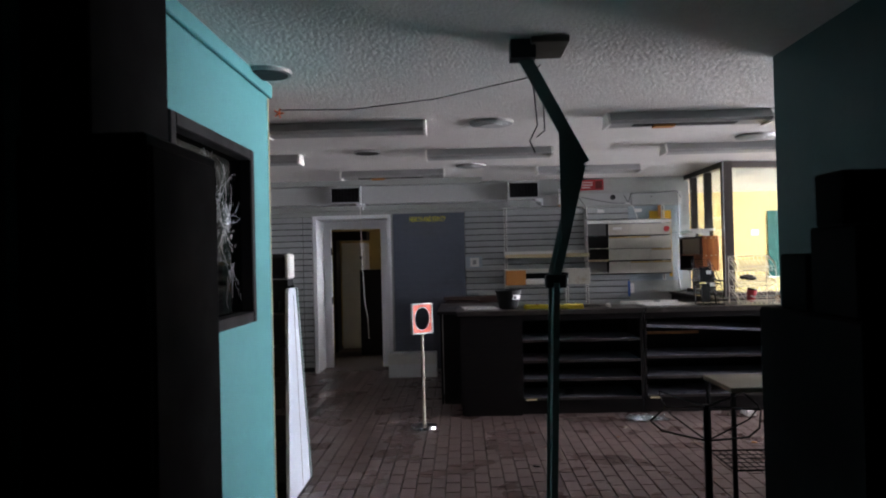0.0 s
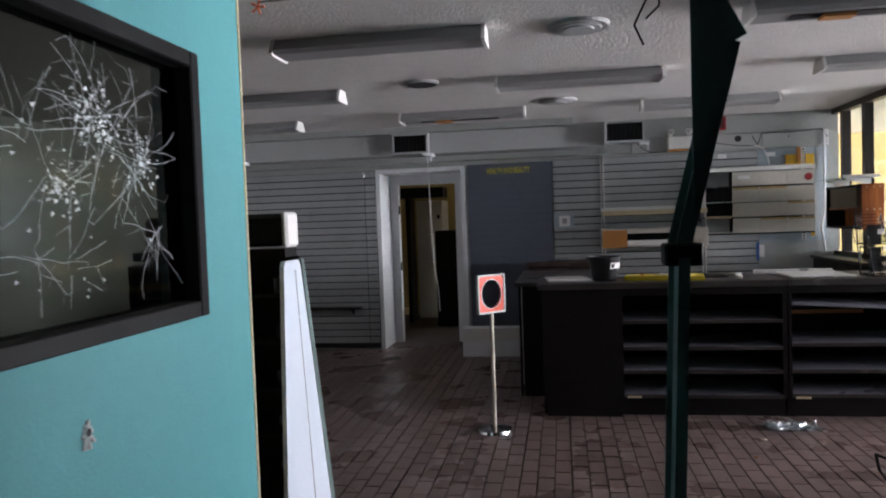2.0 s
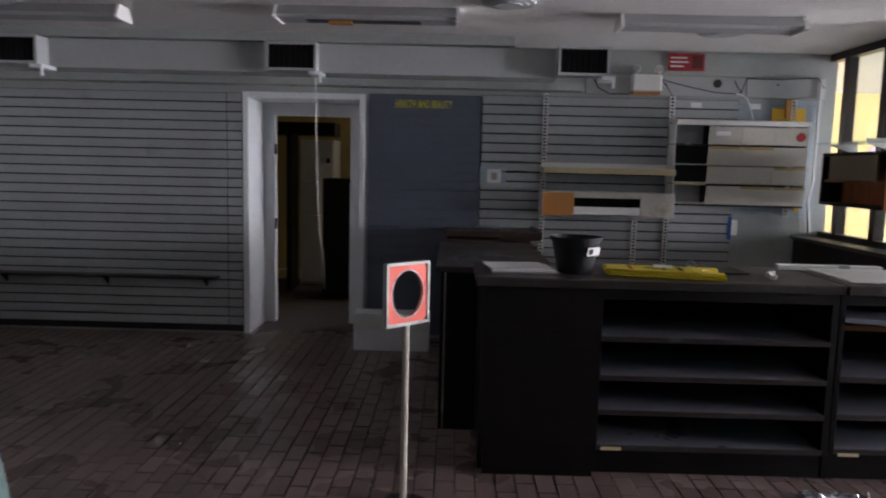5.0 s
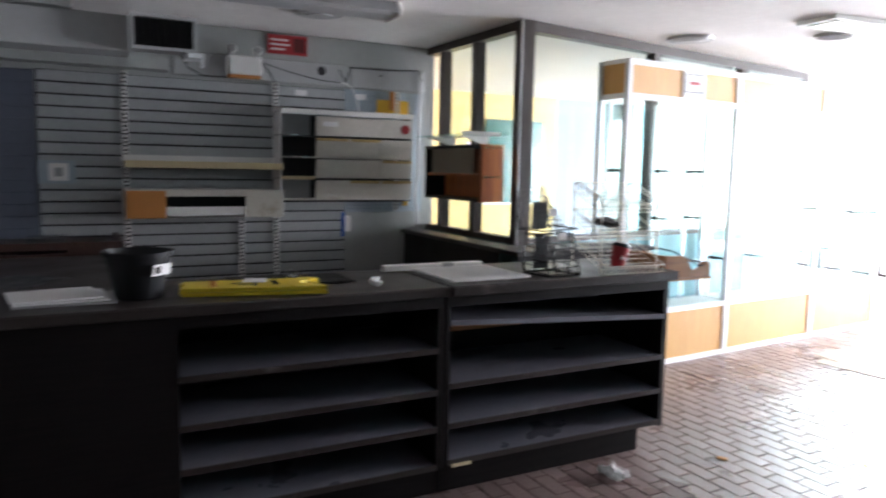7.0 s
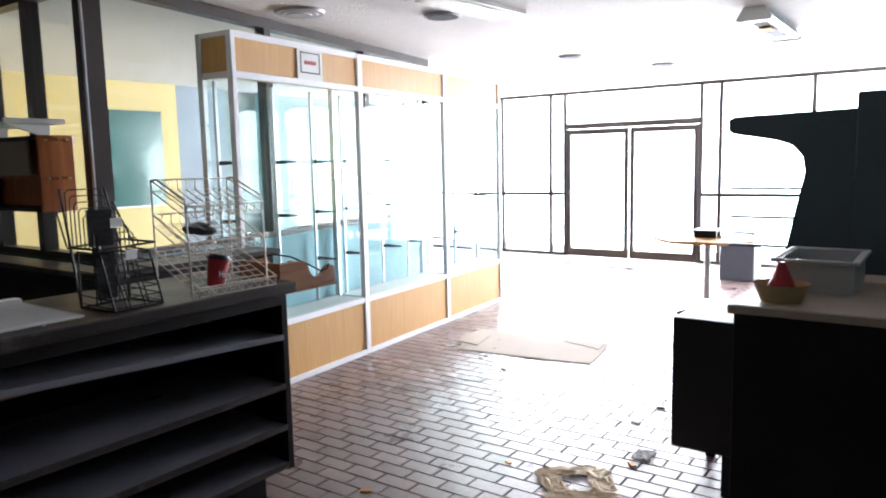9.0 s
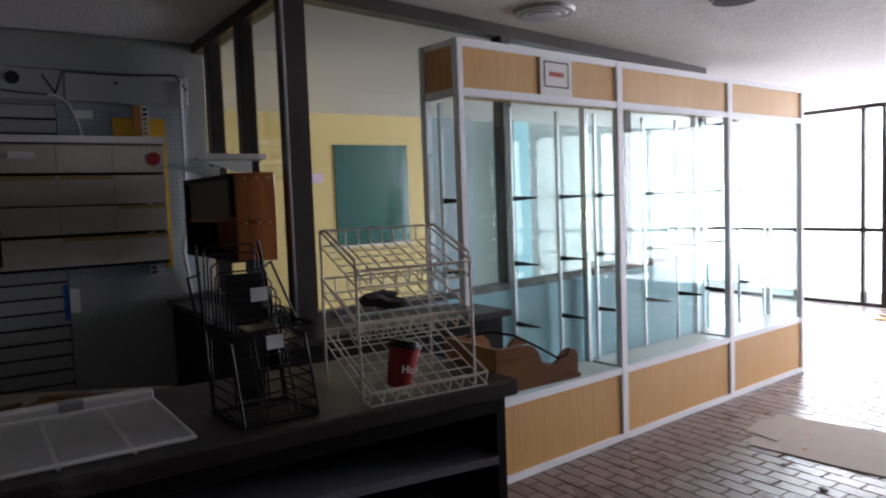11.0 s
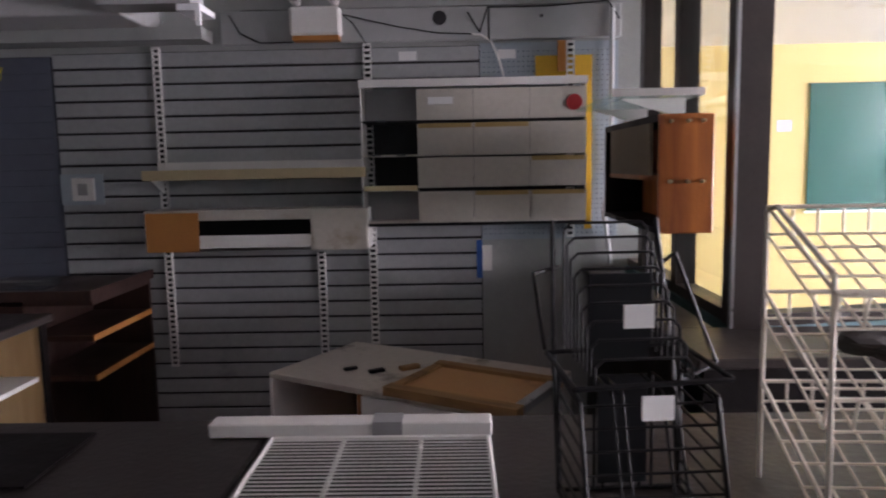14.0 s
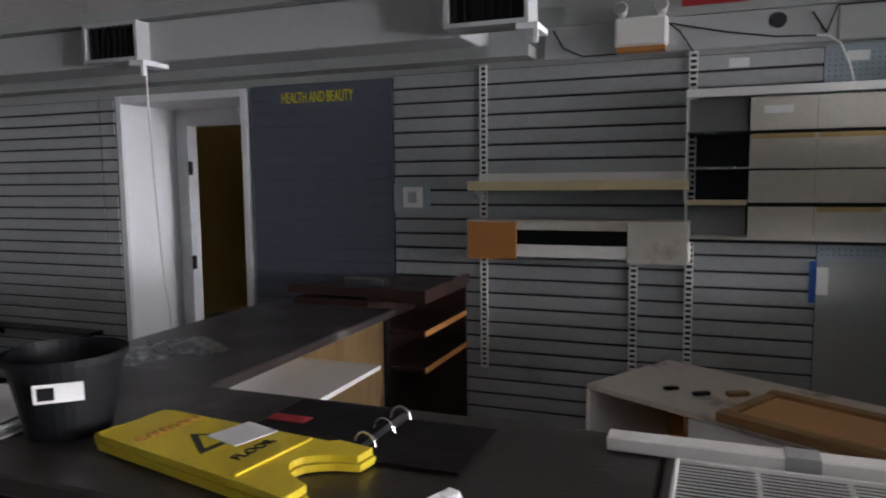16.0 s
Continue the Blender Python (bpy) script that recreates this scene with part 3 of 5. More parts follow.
soff = thing("soffit", "dark joint between ceiling and duct", "soffit", 0, 9.95, 2.47, kind="structure")
part("soffit", B(-3.38, 1.5, -0.06, YB - 9.95, 0.0, 0.069), DRYWALL, soff)


def vent(x, y=9.78):
    v = thing("air_vent", "grey boxed air vent with a dark grille", "vent", x, y, 2.24, group="air vents")
    part("housing", box(box(box(B(0, 0.4, 0, 0.168, 0, 0.02), 0, 0.4, 0, 0.168, 0.2, 0.22), 0, 0.02, 0, 0.168, 0.02, 0.2), 0.38, 0.4, 0, 0.168, 0.02, 0.2), DUCT, v)
    part("backing", B(0.02, 0.38, 0.05, 0.06, 0.02, 0.2), GROOVE, v)
    for k in range(8):
        part("slat", B(0.045 + k * 0.043, 0.055 + k * 0.043, 0.012, 0.03, 0.02, 0.2), BLACKM, v)
    part("bracket", box(B(0.34, 0.44, 0.0, 0.2, -0.03, -0.002), 0.42, 0.44, 0.0, 0.02, -0.09, -0.03), TRIM, v, "white bracket")
    return v


vent(-0.45, 9.85)
vent(1.82)
vent(-2.6)

# lamp, sign and cables above the shelves
em = thing("emergency_light", "white twin-head emergency light on the wall", "emergency light", 2.52, YB - 0.03, 2.19)
part("body", B(0, 0.25, -0.09, 0, 0, 0.14, bevel=0.012), WHITEM, em)
part("base", B(0.01, 0.24, -0.08, 0, -0.022, 0), TAN, em)
for x in (0.03, 0.22):
    hd = part("lamp_head", cone(bmesh.new(), 0, 0, -0.03, 0.03, 0.022, 0.034, 16), WHITEM, em, smooth=True)
    hd.matrix_basis = pose(x, -0.06, 0.175, 70, 0, 0)
    part("lens", cone(bmesh.new(), 0, 0, 0.03, 0.034, 0.028, 0.028, 16), CHROME, hd)
sg = thing("red_sign", "dark red wall sign with pale unreadable lines", "sign", 2.83, YB - 0.03, 2.375)
part("plate", B(0, 0.31, -0.012, 0, 0, 0.145, bevel=0.003), REDS, sg)
for k, w in enumerate((0.14, 0.15, 0.11)):
    part("text_bar", B(0.02, 0.02 + w, -0.015, -0.0125, 0.10 - k * 0.035, 0.112 - k * 0.035), WHITEP, sg)
part("symbol", B(0.2, 0.29, -0.015, -0.0125, 0.02, 0.125), mat("darker_red", (0.12, 0.01, 0.01), 0.6), sg)
cb = thing("wall_cables", "thin dark cables looped along the wall boards", "cable", 0, YB - 0.04, 0)
part("cable", path(bmesh.new(), [(2.78, 0, 2.3), (2.9, 0, 2.27), (3.05, 0, 2.235), (3.25, 0, 2.2), (3.42, 0, 2.192)], 0.0035), BLACKM, cb)
part("cable", path(bmesh.new(), [(3.42, 0, 2.192), (3.47, 0, 2.185), (3.52, 0, 2.15), (3.56, 0, 2.05), (3.58, 0, 1.97)], 0.005), WHITEM, cb, "pale cable")
part("cable", path(bmesh.new(), [(2.76, 0, 2.31), (2.82, 0, 2.26), (2.86, 0, 2.2), (2.89, 0, 2.15)], 0.0035), BLACKM, cb)
part("cable", path(bmesh.new(), [(2.2, 0, 2.31), (2.25, 0, 2.22), (2.35, 0, 2.17), (2.52, 0, 2.17)], 0.004), BLACKM, cb)
part("cable", path(bmesh.new(), [(3.4, 0, 2.3), (3.46, 0, 2.2), (3.5, 0, 2.32), (3.8, 0, 2.32), (4.1, 0, 2.34), (4.16, 0, 2.25)], 0.004), BLACKM, cb)
hang = thing("hanging_cable", "white cable hanging down beside the doorway", "cable", -0.07, 9.935, 0)
part("cable", path(bmesh.new(), [(0, 0, 2.44), (0.0, 0, 2.0), (0.01, 0.02, 1.4), (0.03, 0.03, 0.95), (0.06, 0.03, 0.8), (0.07, 0.04, 0.5)], 0.005), WHITEM, hang)
part("hook", B(-0.01, 0.01, -0.01, 0.03, 2.44, 2.46), WHITEM, hang)
ol = thing("wall_socket", "white double wall socket on grey slatwall", "socket", 1.27, YB - 0.023, 1.37)
part("plate", B(0.06, 0.18, -0.015, 0, 0.02, 0.14, bevel=0.004), WHITEM, ol)
part("face", B(0.095, 0.145, -0.019, -0.0155, 0.05, 0.11), GREYP, ol)
part("mount", B(0.0, 0.225, -0.006, 0, 0, 0.16), PEG, ol)

# shelf standards
def standard(x, z0, z1):
    s = thing("shelf_standard", "white slotted steel shelf standard on the wall", "shelf standard", x, YB - 0.024, 0, group="shelf standards")
    bm = bmesh.new()
    box(bm, -0.02, -0.014, -0.018, 0, z0, z1)
    box(bm, 0.014, 0.02, -0.018, 0, z0, z1)
    z = z0
    while z < z1:
        box(bm, -0.014, 0.014, -0.018, -0.002, z, z + 0.011)
        z += 0.028
    part("rail", bm, WHITEM, s)
    part("channel", B(-0.014, 0.014, -0.002, 0, z0, z1), GROOVE, s)


standard(1.815, 0.5, 2.16)
standard(2.62, 0.55, 1.1)
standard(2.89, 0.58, 2.16)
standard(3.915, 1.16, 2.15)
wd = thing("yellow_board", "yellow board edge behind the steel shelves", "board", 3.8, YB - 0.016, 1.2)
part("board", B(0.19, 0.225, -0.012, 0, 0, 0.757), AMBER, wd)
part("board", B(-0.06, 0.225, -0.012, 0, 0.76, 0.88), AMBER, wd)
part("wood_strip", B(0.05, 0.09, -0.03, -0.012, 0.8, 0.95), TAN, wd)

SY = 10.19
def shelf_low():
    s = thing("wall_shelf", "pale enamel wall shelf with a cream front edge", "shelf", 1.79, SY, 1.49)
    part("board", B(0, 1.1, 0, 0.20, 0.02, 0.045), BEIGE, s)
    part("front_edge", B(0, 1.1, -0.012, 0, 0.0, 0.05, bevel=0.003), CREAM, s)
    part("back_plate", B(0, 1.1, 0.19, 0.2, 0.045, 0.09), WHITEM, s)
    for x in (0.02, 1.07):
        part("bracket", prism(bmesh.new(), [(0.0, 0.02), (0.2, 0.02), (0.2, -0.07)], "x", x, x + 0.008), WHITEM, s)
    s = thing("wall_shelf_bin", "beige steel shelf with a partly missing front panel", "shelf", 1.79, SY, 1.14)
    part("top", B(0, 1.1, 0, 0.2, 0.19, 0.2), BEIGE, s)
    part("bottom", B(0, 1.1, 0, 0.2, 0, 0.012), WHITEM, s)
    part("back_plate", B(0.0, 1.1, 0.19, 0.2, 0.012, 0.19), BLACKP, s)
    part("front_panel", B(0, 0.265, -0.008, 0, -0.005, 0.19, bevel=0.002), TAN, s, "bare brown fibreboard panel")
    part("front_panel", B(0.82, 1.1, -0.008, 0, -0.005, 0.195, bevel=0.002), BEIGE, s, "beige steel panel")
    part("rail", B(0.265, 0.82, 0.0, 0.012, 0.0, 0.075), WHITEM, s)
    part("rail", B(0.265, 0.82, 0.0, 0.012, 0.15, 0.19), BEIGE, s)
    part("side", B(-0.006, 0, 0, 0.2, 0, 0.2), WHITEM, s)
    part("side", B(1.1, 1.106, 0, 0.2, 0, 0.2), WHITEM, s)


shelf_low()
st = thing("steel_shelf_unit", "beige steel shelf unit with four rows of front panels", "shelf", 2.87, SY, 1.26)
part("hood", prism(bmesh.new(), [(-0.035, 0.655), (-0.005, 0.655), (0.205, 0.69), (0.205, 0.715), (-0.045, 0.69)], "x", 0, 1.09), WHITEM, st, "white hood")
part("back_plate", B(0, 1.09, 0.195, 0.205, 0, 0.66), GROOVE, st)
for z0, z1 in ((0.01, 0.155), (0.5, 0.655)):
    part("inner_panel", B(0.01, 0.27, 0.12, 0.19, z0, z1), GREYP, st, "grey inner panel")
for k, i in ((0, 1), (0, 2), (1, 2), (2, 0), (2, 1)):
    z, x0 = 0.005 + k * 0.163, 0.275 + i * 0.272
    part("stained_edge", prism(bmesh.new(), [(-0.0245, z + 0.128), (-0.0285, z + 0.148), (-0.0275, z + 0.150), (-0.0225, z + 0.128)], "x", x0 + 0.006, x0 + 0.262), STAINED, st, "yellow-brown stained edge")
for k, x in ((1, 0.05), (1, 0.15), (2, 0.05), (2, 0.17), (3, 0.08)):
    part("price_clip", B(x, x + 0.05, -0.006, -0.001, 0.002 + k * 0.163, 0.012 + k * 0.163), CHROME, st)
part("bottom_rail", B(0.0, 1.09, 0.0, 0.2, -0.015, 0.0), BLACKM, st)
for k in range(4):
    z = 0.005 + k * 0.163
    sh = part("shelf", B(0, 1.09, 0.0, 0.195, z - 0.004, z + 0.004), BLACKM if k % 2 else BEIGE, st)
    for i in range(3):
        x0 = 0.275 + i * 0.272
        fp = prism(bmesh.new(), [(0.004, z), (-0.026, z + 0.148), (-0.022, z + 0.150), (0.01, z)], "x", x0, x0 + 0.27)
        part("front_panel", fp, BEIGE, sh)
part("side", B(0, 0.008, 0.0, 0.2, 0, 0.66), WHITEM, st)
part("side", B(1.082, 1.09, 0.0, 0.2, 0, 0.66), BEIGE, st)
part("lip", B(0.008, 0.27, -0.008, 0, 0.16, 0.185), CREAM, st)
part("sticker", cone(bmesh.new(), 0, 0, 0, 0.003, 0.038, 0.038, 24), REDS, st, "round red sticker").matrix_basis = pose(1.03, -0.0145, 0.57, 101, 0, 0)
part("sticker", B(0.33, 0.45, -0.022, -0.016, 0.57, 0.605), WHITEP, st, "torn white sticker")
for k, x in enumerate((3.05, 3.55)):
    tg = thing("paper_tag", "small white paper tag stuck on the wall", "tag", x, YB - 0.024, 2.07)
    part("sheet", B(0, 0.09, -0.003, 0, 0, 0.045), WHITEP, tg)
sw = thing("switch_box", "white switch with blue tape beside the steel shelves", "switch", 3.46, YB - 0.016, 0.93)
part("plate", B(0.0, 0.05, -0.02, 0, 0.06, 0.19), WHITEM, sw)
part("tape", B(-0.03, 0.0, -0.012, 0, 0.02, 0.22), BLUETAPE, sw, "blue tape")

# thin ledge along the left slatwall
lg = thing("wall_ledge", "thin dark ledge fixed along the slatwall", "ledge", -3.0, YB - 0.144, 0)
part("top", B(0, 2.0, 0, 0.12, 0.5, 0.52, bevel=0.004), TOPM, lg)
for x in (0.1, 1.0, 1.88):
    part("bracket", prism(bmesh.new(), [(0.02, 0.5), (0.12, 0.5), (0.12, 0.42)], "x", x, x + 0.012), BLACKM, lg)

# ---- counters ----
def shelf_unit(x0, x1, panel, shelves, slope):
    c = thing("display_counter", "dark stained open-shelved shop counter unit", "counter", x0, 7.6, 0, group="counter units")
    w = x1 - x0
    part("plinth", B(0.0, w - 0.12 if x1 > 4 else w, 0.06, 0.55, 0, 0.14), COUNTER, c)
    part("side", B(0, 0.022, 0.0, 0.55, 0.14, 0.955), COUNTER, c)
    part("side", B(w - 0.03, w, 0.0, 0.55, 0.14, 0.955), COUNTER, c)
    part("back", B(0.022, w - 0.03, 0.53, 0.55, 0.14, 0.955), COUNTER, c)
    if panel:
        part("front_panel", B(0.022, panel, 0.0, 0.02, 0.0, 0.955), COUNTER, c)
        part("partition", B(panel, panel + 0.02, 0.0, 0.53, 0.14, 0.955), COUNTER, c)
    s0 = panel + 0.02 if panel else 0.022
    part("fascia", B(s0, w - 0.03, 0.0, 0.02, 0.9, 0.955), COUNTER, c)
    for z in shelves:
        sb = part("shelf", B(s0, w - 0.03, 0.005, 0.53, z - 0.02, z, bevel=0.002), SHELFM, c)
        part("shelf_edge", B(s0, w - 0.03, -0.004, 0.005, z - 0.024, z + 0.001), TOPM, sb)
    if slope:
        tilted = prism(bmesh.new(), [(s0, 0.838), (w - 0.03, 0.764), (w - 0.03, 0.744), (s0, 0.818)], "y", 0.004, 0.53)
        part("sloping_shelf", tilted, SHELFM, c)
        part("shelf_edge", prism(bmesh.new(), [(s0, 0.84), (w - 0.03, 0.766), (w - 0.03, 0.742), (s0, 0.816)], "y", -0.006, 0.004), SHELFM, c)
        part("batten", B(0.1, 0.6, 0.28, 0.3, 0.715, 0.742), BROWNWOOD, c)
    part("scuff", B(s0 + 0.02, s0 + 0.12, -0.007, -0.0045, 0.142, 0.158), CREAM, c)
    return c


shelf_unit(1.19, 2.92, 0.57, (0.165, 0.345, 0.52, 0.715), False)
shelf_unit(2.93, 4.29, 0, (0.175, 0.352, 0.541), True)
wt = thing("worktop", "dusty dark brown worktop along the shop counter", "worktop", 1.16, 7.56, 0.955)
part("slab", B(0, 1.77, 0, 0.62, 0, 0.045, bevel=0.006), TOPM, wt)
part("slab", B(1.775, 3.15, -0.01, 0.62, 0.0, 0.048, bevel=0.006), TOPM, wt)

rc = thing("return_counter", "dark return counter with an open pegboard-backed side", "counter", 0.98, 8.2, 0)
part("top", B(-0.03, 0.66, -0.02, 1.39, 0.925, 0.96, bevel=0.005), TOPM, rc)
part("back", B(0, 0.02, 0, 1.37, 0, 0.925), COUNTER, rc)
part("inner_back", B(0.02, 0.03, 0.02, 1.35, 0.1, 0.925), WHITEM, rc, "white pegboard lining")
ph = bmesh.new()
for i in range(50):
    for j in range(14):
        bmesh.ops.create_circle(ph, cap_ends=True, segments=5, radius=0.004, matrix=pose(0.0315, 0.06 + i * 0.025, 0.55 + j * 0.025, 90, 0, 90))
tagged(part("peg_holes", ph, GROOVE, rc), kind="stuff")
part("end", B(0.03, 0.62, 1.35, 1.37, 0, 0.925), PLY, rc, "raw plywood end panel")
part("end", B(0.03, 0.62, 0.0, 0.02, 0, 0.925), COUNTER, rc)
part("shelf", B(0.03, 0.6, 0.02, 1.35, 0.68, 0.7), WHITEM, rc)
part("bottom", B(0.03, 0.6, 0.02, 1.35, 0.08, 0.1), COUNTER, rc)
part("edge", B(0.62, 0.635, 1.34, 1.375, 0, 0.925), COUNTER, rc)
bag = bmesh.new()
random.seed(7)
bmesh.ops.create_grid(bag, x_segments=18, y_segments=10, size=0.5)
for v in bag.verts:
    v.co = Vector((v.co.x * 0.42, v.co.y * 0.3, 0.004 + 0.035 * abs(noise.noise(v.co * 9)) * (1 - abs(v.co.x) * 1.5)))
b1 = thing("plastic_bag", "crumpled clear plastic bag lying on the return counter", "plastic bag", 1.22, 8.55, 0.962, 60)
part("film", bag, CLEARP, b1)

dc = thing("dark_cabinet", "dark brown cabinet with raw-edged open side shelves", "cabinet", 1.0, 9.74, 0)
part("body", B(0, 0.42, 0, 0.62, 0, 0.96), DARKBROWN, dc)
part("back", B(0.42, 0.72, 0.6, 0.62, 0, 0.96), DARKBROWN, dc)
for z in (0.62, 0.8, 0.96):
    s = part("shelf", B(0.42, 0.72, 0.0, 0.6, z, z + 0.025), DARKBROWN, dc)
    part("shelf_edge", B(0.72, 0.728, 0.0, 0.6, z, z + 0.028), TAN if z < 0.9 else DARKBROWN, s)
part("tray", box(box(B(-0.02, 0.74, -0.03, 0.62, 0.985, 1.0), -0.02, 0.74, -0.03, 0.0, 1.0, 1.03), 0.71, 0.74, 0.0, 0.62, 1.0, 1.03), DARKBROWN, dc)
cl = thing("clear_box", "small clear plastic box on a dark cabinet", "box", 1.2, 9.9, 1.001)
part("film", B(0, 0.22, 0, 0.16, 0, 0.05, bevel=0.01), CLEARP, cl)

OLDBOARD = mat("old_brown_hardboard", (0.46, 0.25, 0.10), 0.7, 0, 0.15, 5, 0.1, 40, stain=(0.2, 0.11, 0.05), stain_at=0.6)
OLDPLY = wood("dirty_plywood", (0.36, 0.2, 0.07), (0.16, 0.09, 0.035), 0.7, 0, 3.0, 5.0)
# white cabinet lying behind the counter
wc = thing("tipped_cabinet", "off-white cabinet tipped over with an open front", "cabinet", 2.5, 9.7, 0, -30)
part("top", B(0, 1.15, 0, 0.62, 0.635, 0.66, bevel=0.003), DIRTYTOP, wc)
part("side", B(0, 0.02, 0, 0.62, 0, 0.635), WHITEM, wc)
part("side", B(1.13, 1.15, 0, 0.62, 0, 0.635), WHITEM, wc)
part("bottom", B(0.02, 1.13, 0, 0.62, 0, 0.02), WHITEM, wc)
part("back", B(0.02, 1.13, 0.6, 0.62, 0.02, 0.635), TAN, wc)
part("divider", B(0.48, 0.5, 0, 0.6, 0.02, 0.635), BROWNWOOD, wc)
part("front_panel", B(0.5, 1.13, 0.0, 0.015, 0.02, 0.63), WHITEM, wc)
ft = thing("wooden_frame_panel", "old wooden framed panel lying on a cabinet", "panel", 3.03, 9.36, 0.662, -30)
part("board", B(0.04, 0.53, 0.06, 0.38, 0, 0.02), OLDBOARD, ft)
part("rail", B(0, 0.57, 0.0, 0.06, 0, 0.035), OLDPLY, ft)
part("rail", B(0, 0.57, 0.38, 0.43, 0, 0.035), OLDPLY, ft)
part("stile", B(0, 0.04, 0.06, 0.38, 0, 0.03), OLDPLY, ft)
part("stile", B(0.53, 0.57, 0.06, 0.38, 0, 0.03), ALU, ft)
for (x, y, s) in ((2.86, 9.72, 0.012), (2.98, 9.68, 0.014), (3.12, 9.72, 0.018)):
    d = thing("debris", "small dark broken bracket on the cabinet top", "debris", x, y, 0.662, 30)
    part("piece", B(-3 * s, 2 * s, -s, s, 0, s, bevel=0.002), BLACKM if s < 0.016 else OLDPLY, d)

# ledge under the glazing
ld = thing("glazing_ledge", "dusty dark ledge counter along the glass partition", "counter", 3.98, 8.6, 0)
part("top", B(0, 0.18, 0.38, 1.82, 0.97, 1.0, bevel=0.004), TOPM, ld)
part("top", B(0.0, 1.18, 0.0, 0.38, 0.97, 1.0, bevel=0.004), TOPM, ld)
part("front_panel", B(0.03, 0.05, 0.3, 1.82, 0, 0.97), COUNTER, ld)
part("front_panel", B(0.03, 1.15, 0.04, 0.06, 0, 0.97), COUNTER, ld)

# wooden cupboard hanging on the glazing
wb = thing("hanging_cupboard", "red-brown wooden cupboard fixed to the glass partition", "cupboard", 4.04, 9.16, 1.29)
part("end_panel", B(-0.02, 0.17, 0, 0.02, 0, 0.41, bevel=0.004), REDWOOD, wb, "red-brown panel with brass knobs")
part("top", B(-0.02, 0.17, 0.02, 0.86, 0.385, 0.41), COUNTER, wb)
part("bottom", B(-0.02, 0.17, 0.02, 0.86, 0, 0.02), COUNTER, wb)
part("back", B(0.15, 0.17, 0.02, 0.86, 0.02, 0.385), REDWOOD, wb)
part("front_flap", B(-0.02, -0.005, 0.12, 0.76, 0.2, 0.385), mat("aged_tan_board", (0.2, 0.16, 0.11), 0.7, 0, 0.15, 6), wb)
part("divider", B(0.0, 0.15, 0.02, 0.86, 0.18, 0.2), REDWOOD, wb)
part("end_panel", B(-0.02, 0.17, 0.86, 0.88, 0, 0.41), COUNTER, wb)
for x in (0.02, 0.08, 0.13):
    for z in (0.18, 0.385):
        part("knob", cone(bmesh.new(), 0, 0, 0, 0.018, 0.007, 0.005, 8), CREAM, wb, "brass knob").matrix_basis = pose(x, 0, z, 90, 0, 0)
part("arm", B(0.17, 0.19, 0.1, 0.16, 0.1, 0.3), BROWN, wb)
gs = thing("glass_shelf", "greenish glass shelf on a bracket above the cupboard", "shelf", 3.86, 9.16, 1.76)
part("pane", B(0, 0.31, 0, 0.72, 0, 0.01), GREENGLASS, gs)
for gy in (0.1, 0.6):
    part("bracket", prism(bmesh.new(), [(0.28, 0.0), (0.06, 0.0), (0.06, -0.004), (0.24, -0.062), (0.28, -0.062)], "y", gy, gy + 0.012), WHITEM, gs, "white bracket")
part("frame", box(B(0, 0.31, -0.01, 0, 0, 0.025), 0.29, 0.31, 0, 0.72, 0, 0.022), WHITEM, gs)
cp = thing("wall_conduit", "grey conduit pipe down the corner of the wall", "pipe", 4.12, YB - 0.05, 0)
part("pipe", path(bmesh.new(), [(0, 0, 1.02), (-0.04, -0.02, 1.3), (0.0, 0, 1.5), (0.0, 0, 2.3)], 0.012, 8), DUCT, cp)

# ---- glass display case ----
CAW = math.degrees(math.atan(0.08))
dcase = thing("display_case", "white framed glass display case with honey wood panels", "display case", 5.27, 8.89, 0, CAW)
D = 0.27
xs = [-0.19, 1.085, 2.36, 3.48]
for i, x in enumerate(xs):
    for y in (0, D):
        hw = 0.03 if y == 0 and i in (1, 2) else 0.02
        part("post", B(x - hw, x + hw, y - 0.022, y + 0.022, 0, 2.345, bevel=0.004), TRIM if y == 0 else ALU, dcase)
    if i in (0, 3):
        part("end_panel", B(x - 0.008, x + 0.008, 0.02, D - 0.02, 0.05, 0.42), HONEY, dcase)
        part("end_panel", B(x - 0.008, x + 0.008, 0.02, D - 0.02, 2.1, 2.32), HONEY, dcase)
        part("side_pane", B(x - 0.003, x + 0.003, 0.02, D - 0.02, 0.46, 2.06), GLASS, dcase).visible_shadow = False
        for z in (0.02, 0.44, 2.08, 2.335):
            part("side_rail", B(x - 0.015, x + 0.015, 0.02, D - 0.02, z - 0.02, z + 0.02 if z < 2.3 else z + 0.01), WHITEM, dcase)
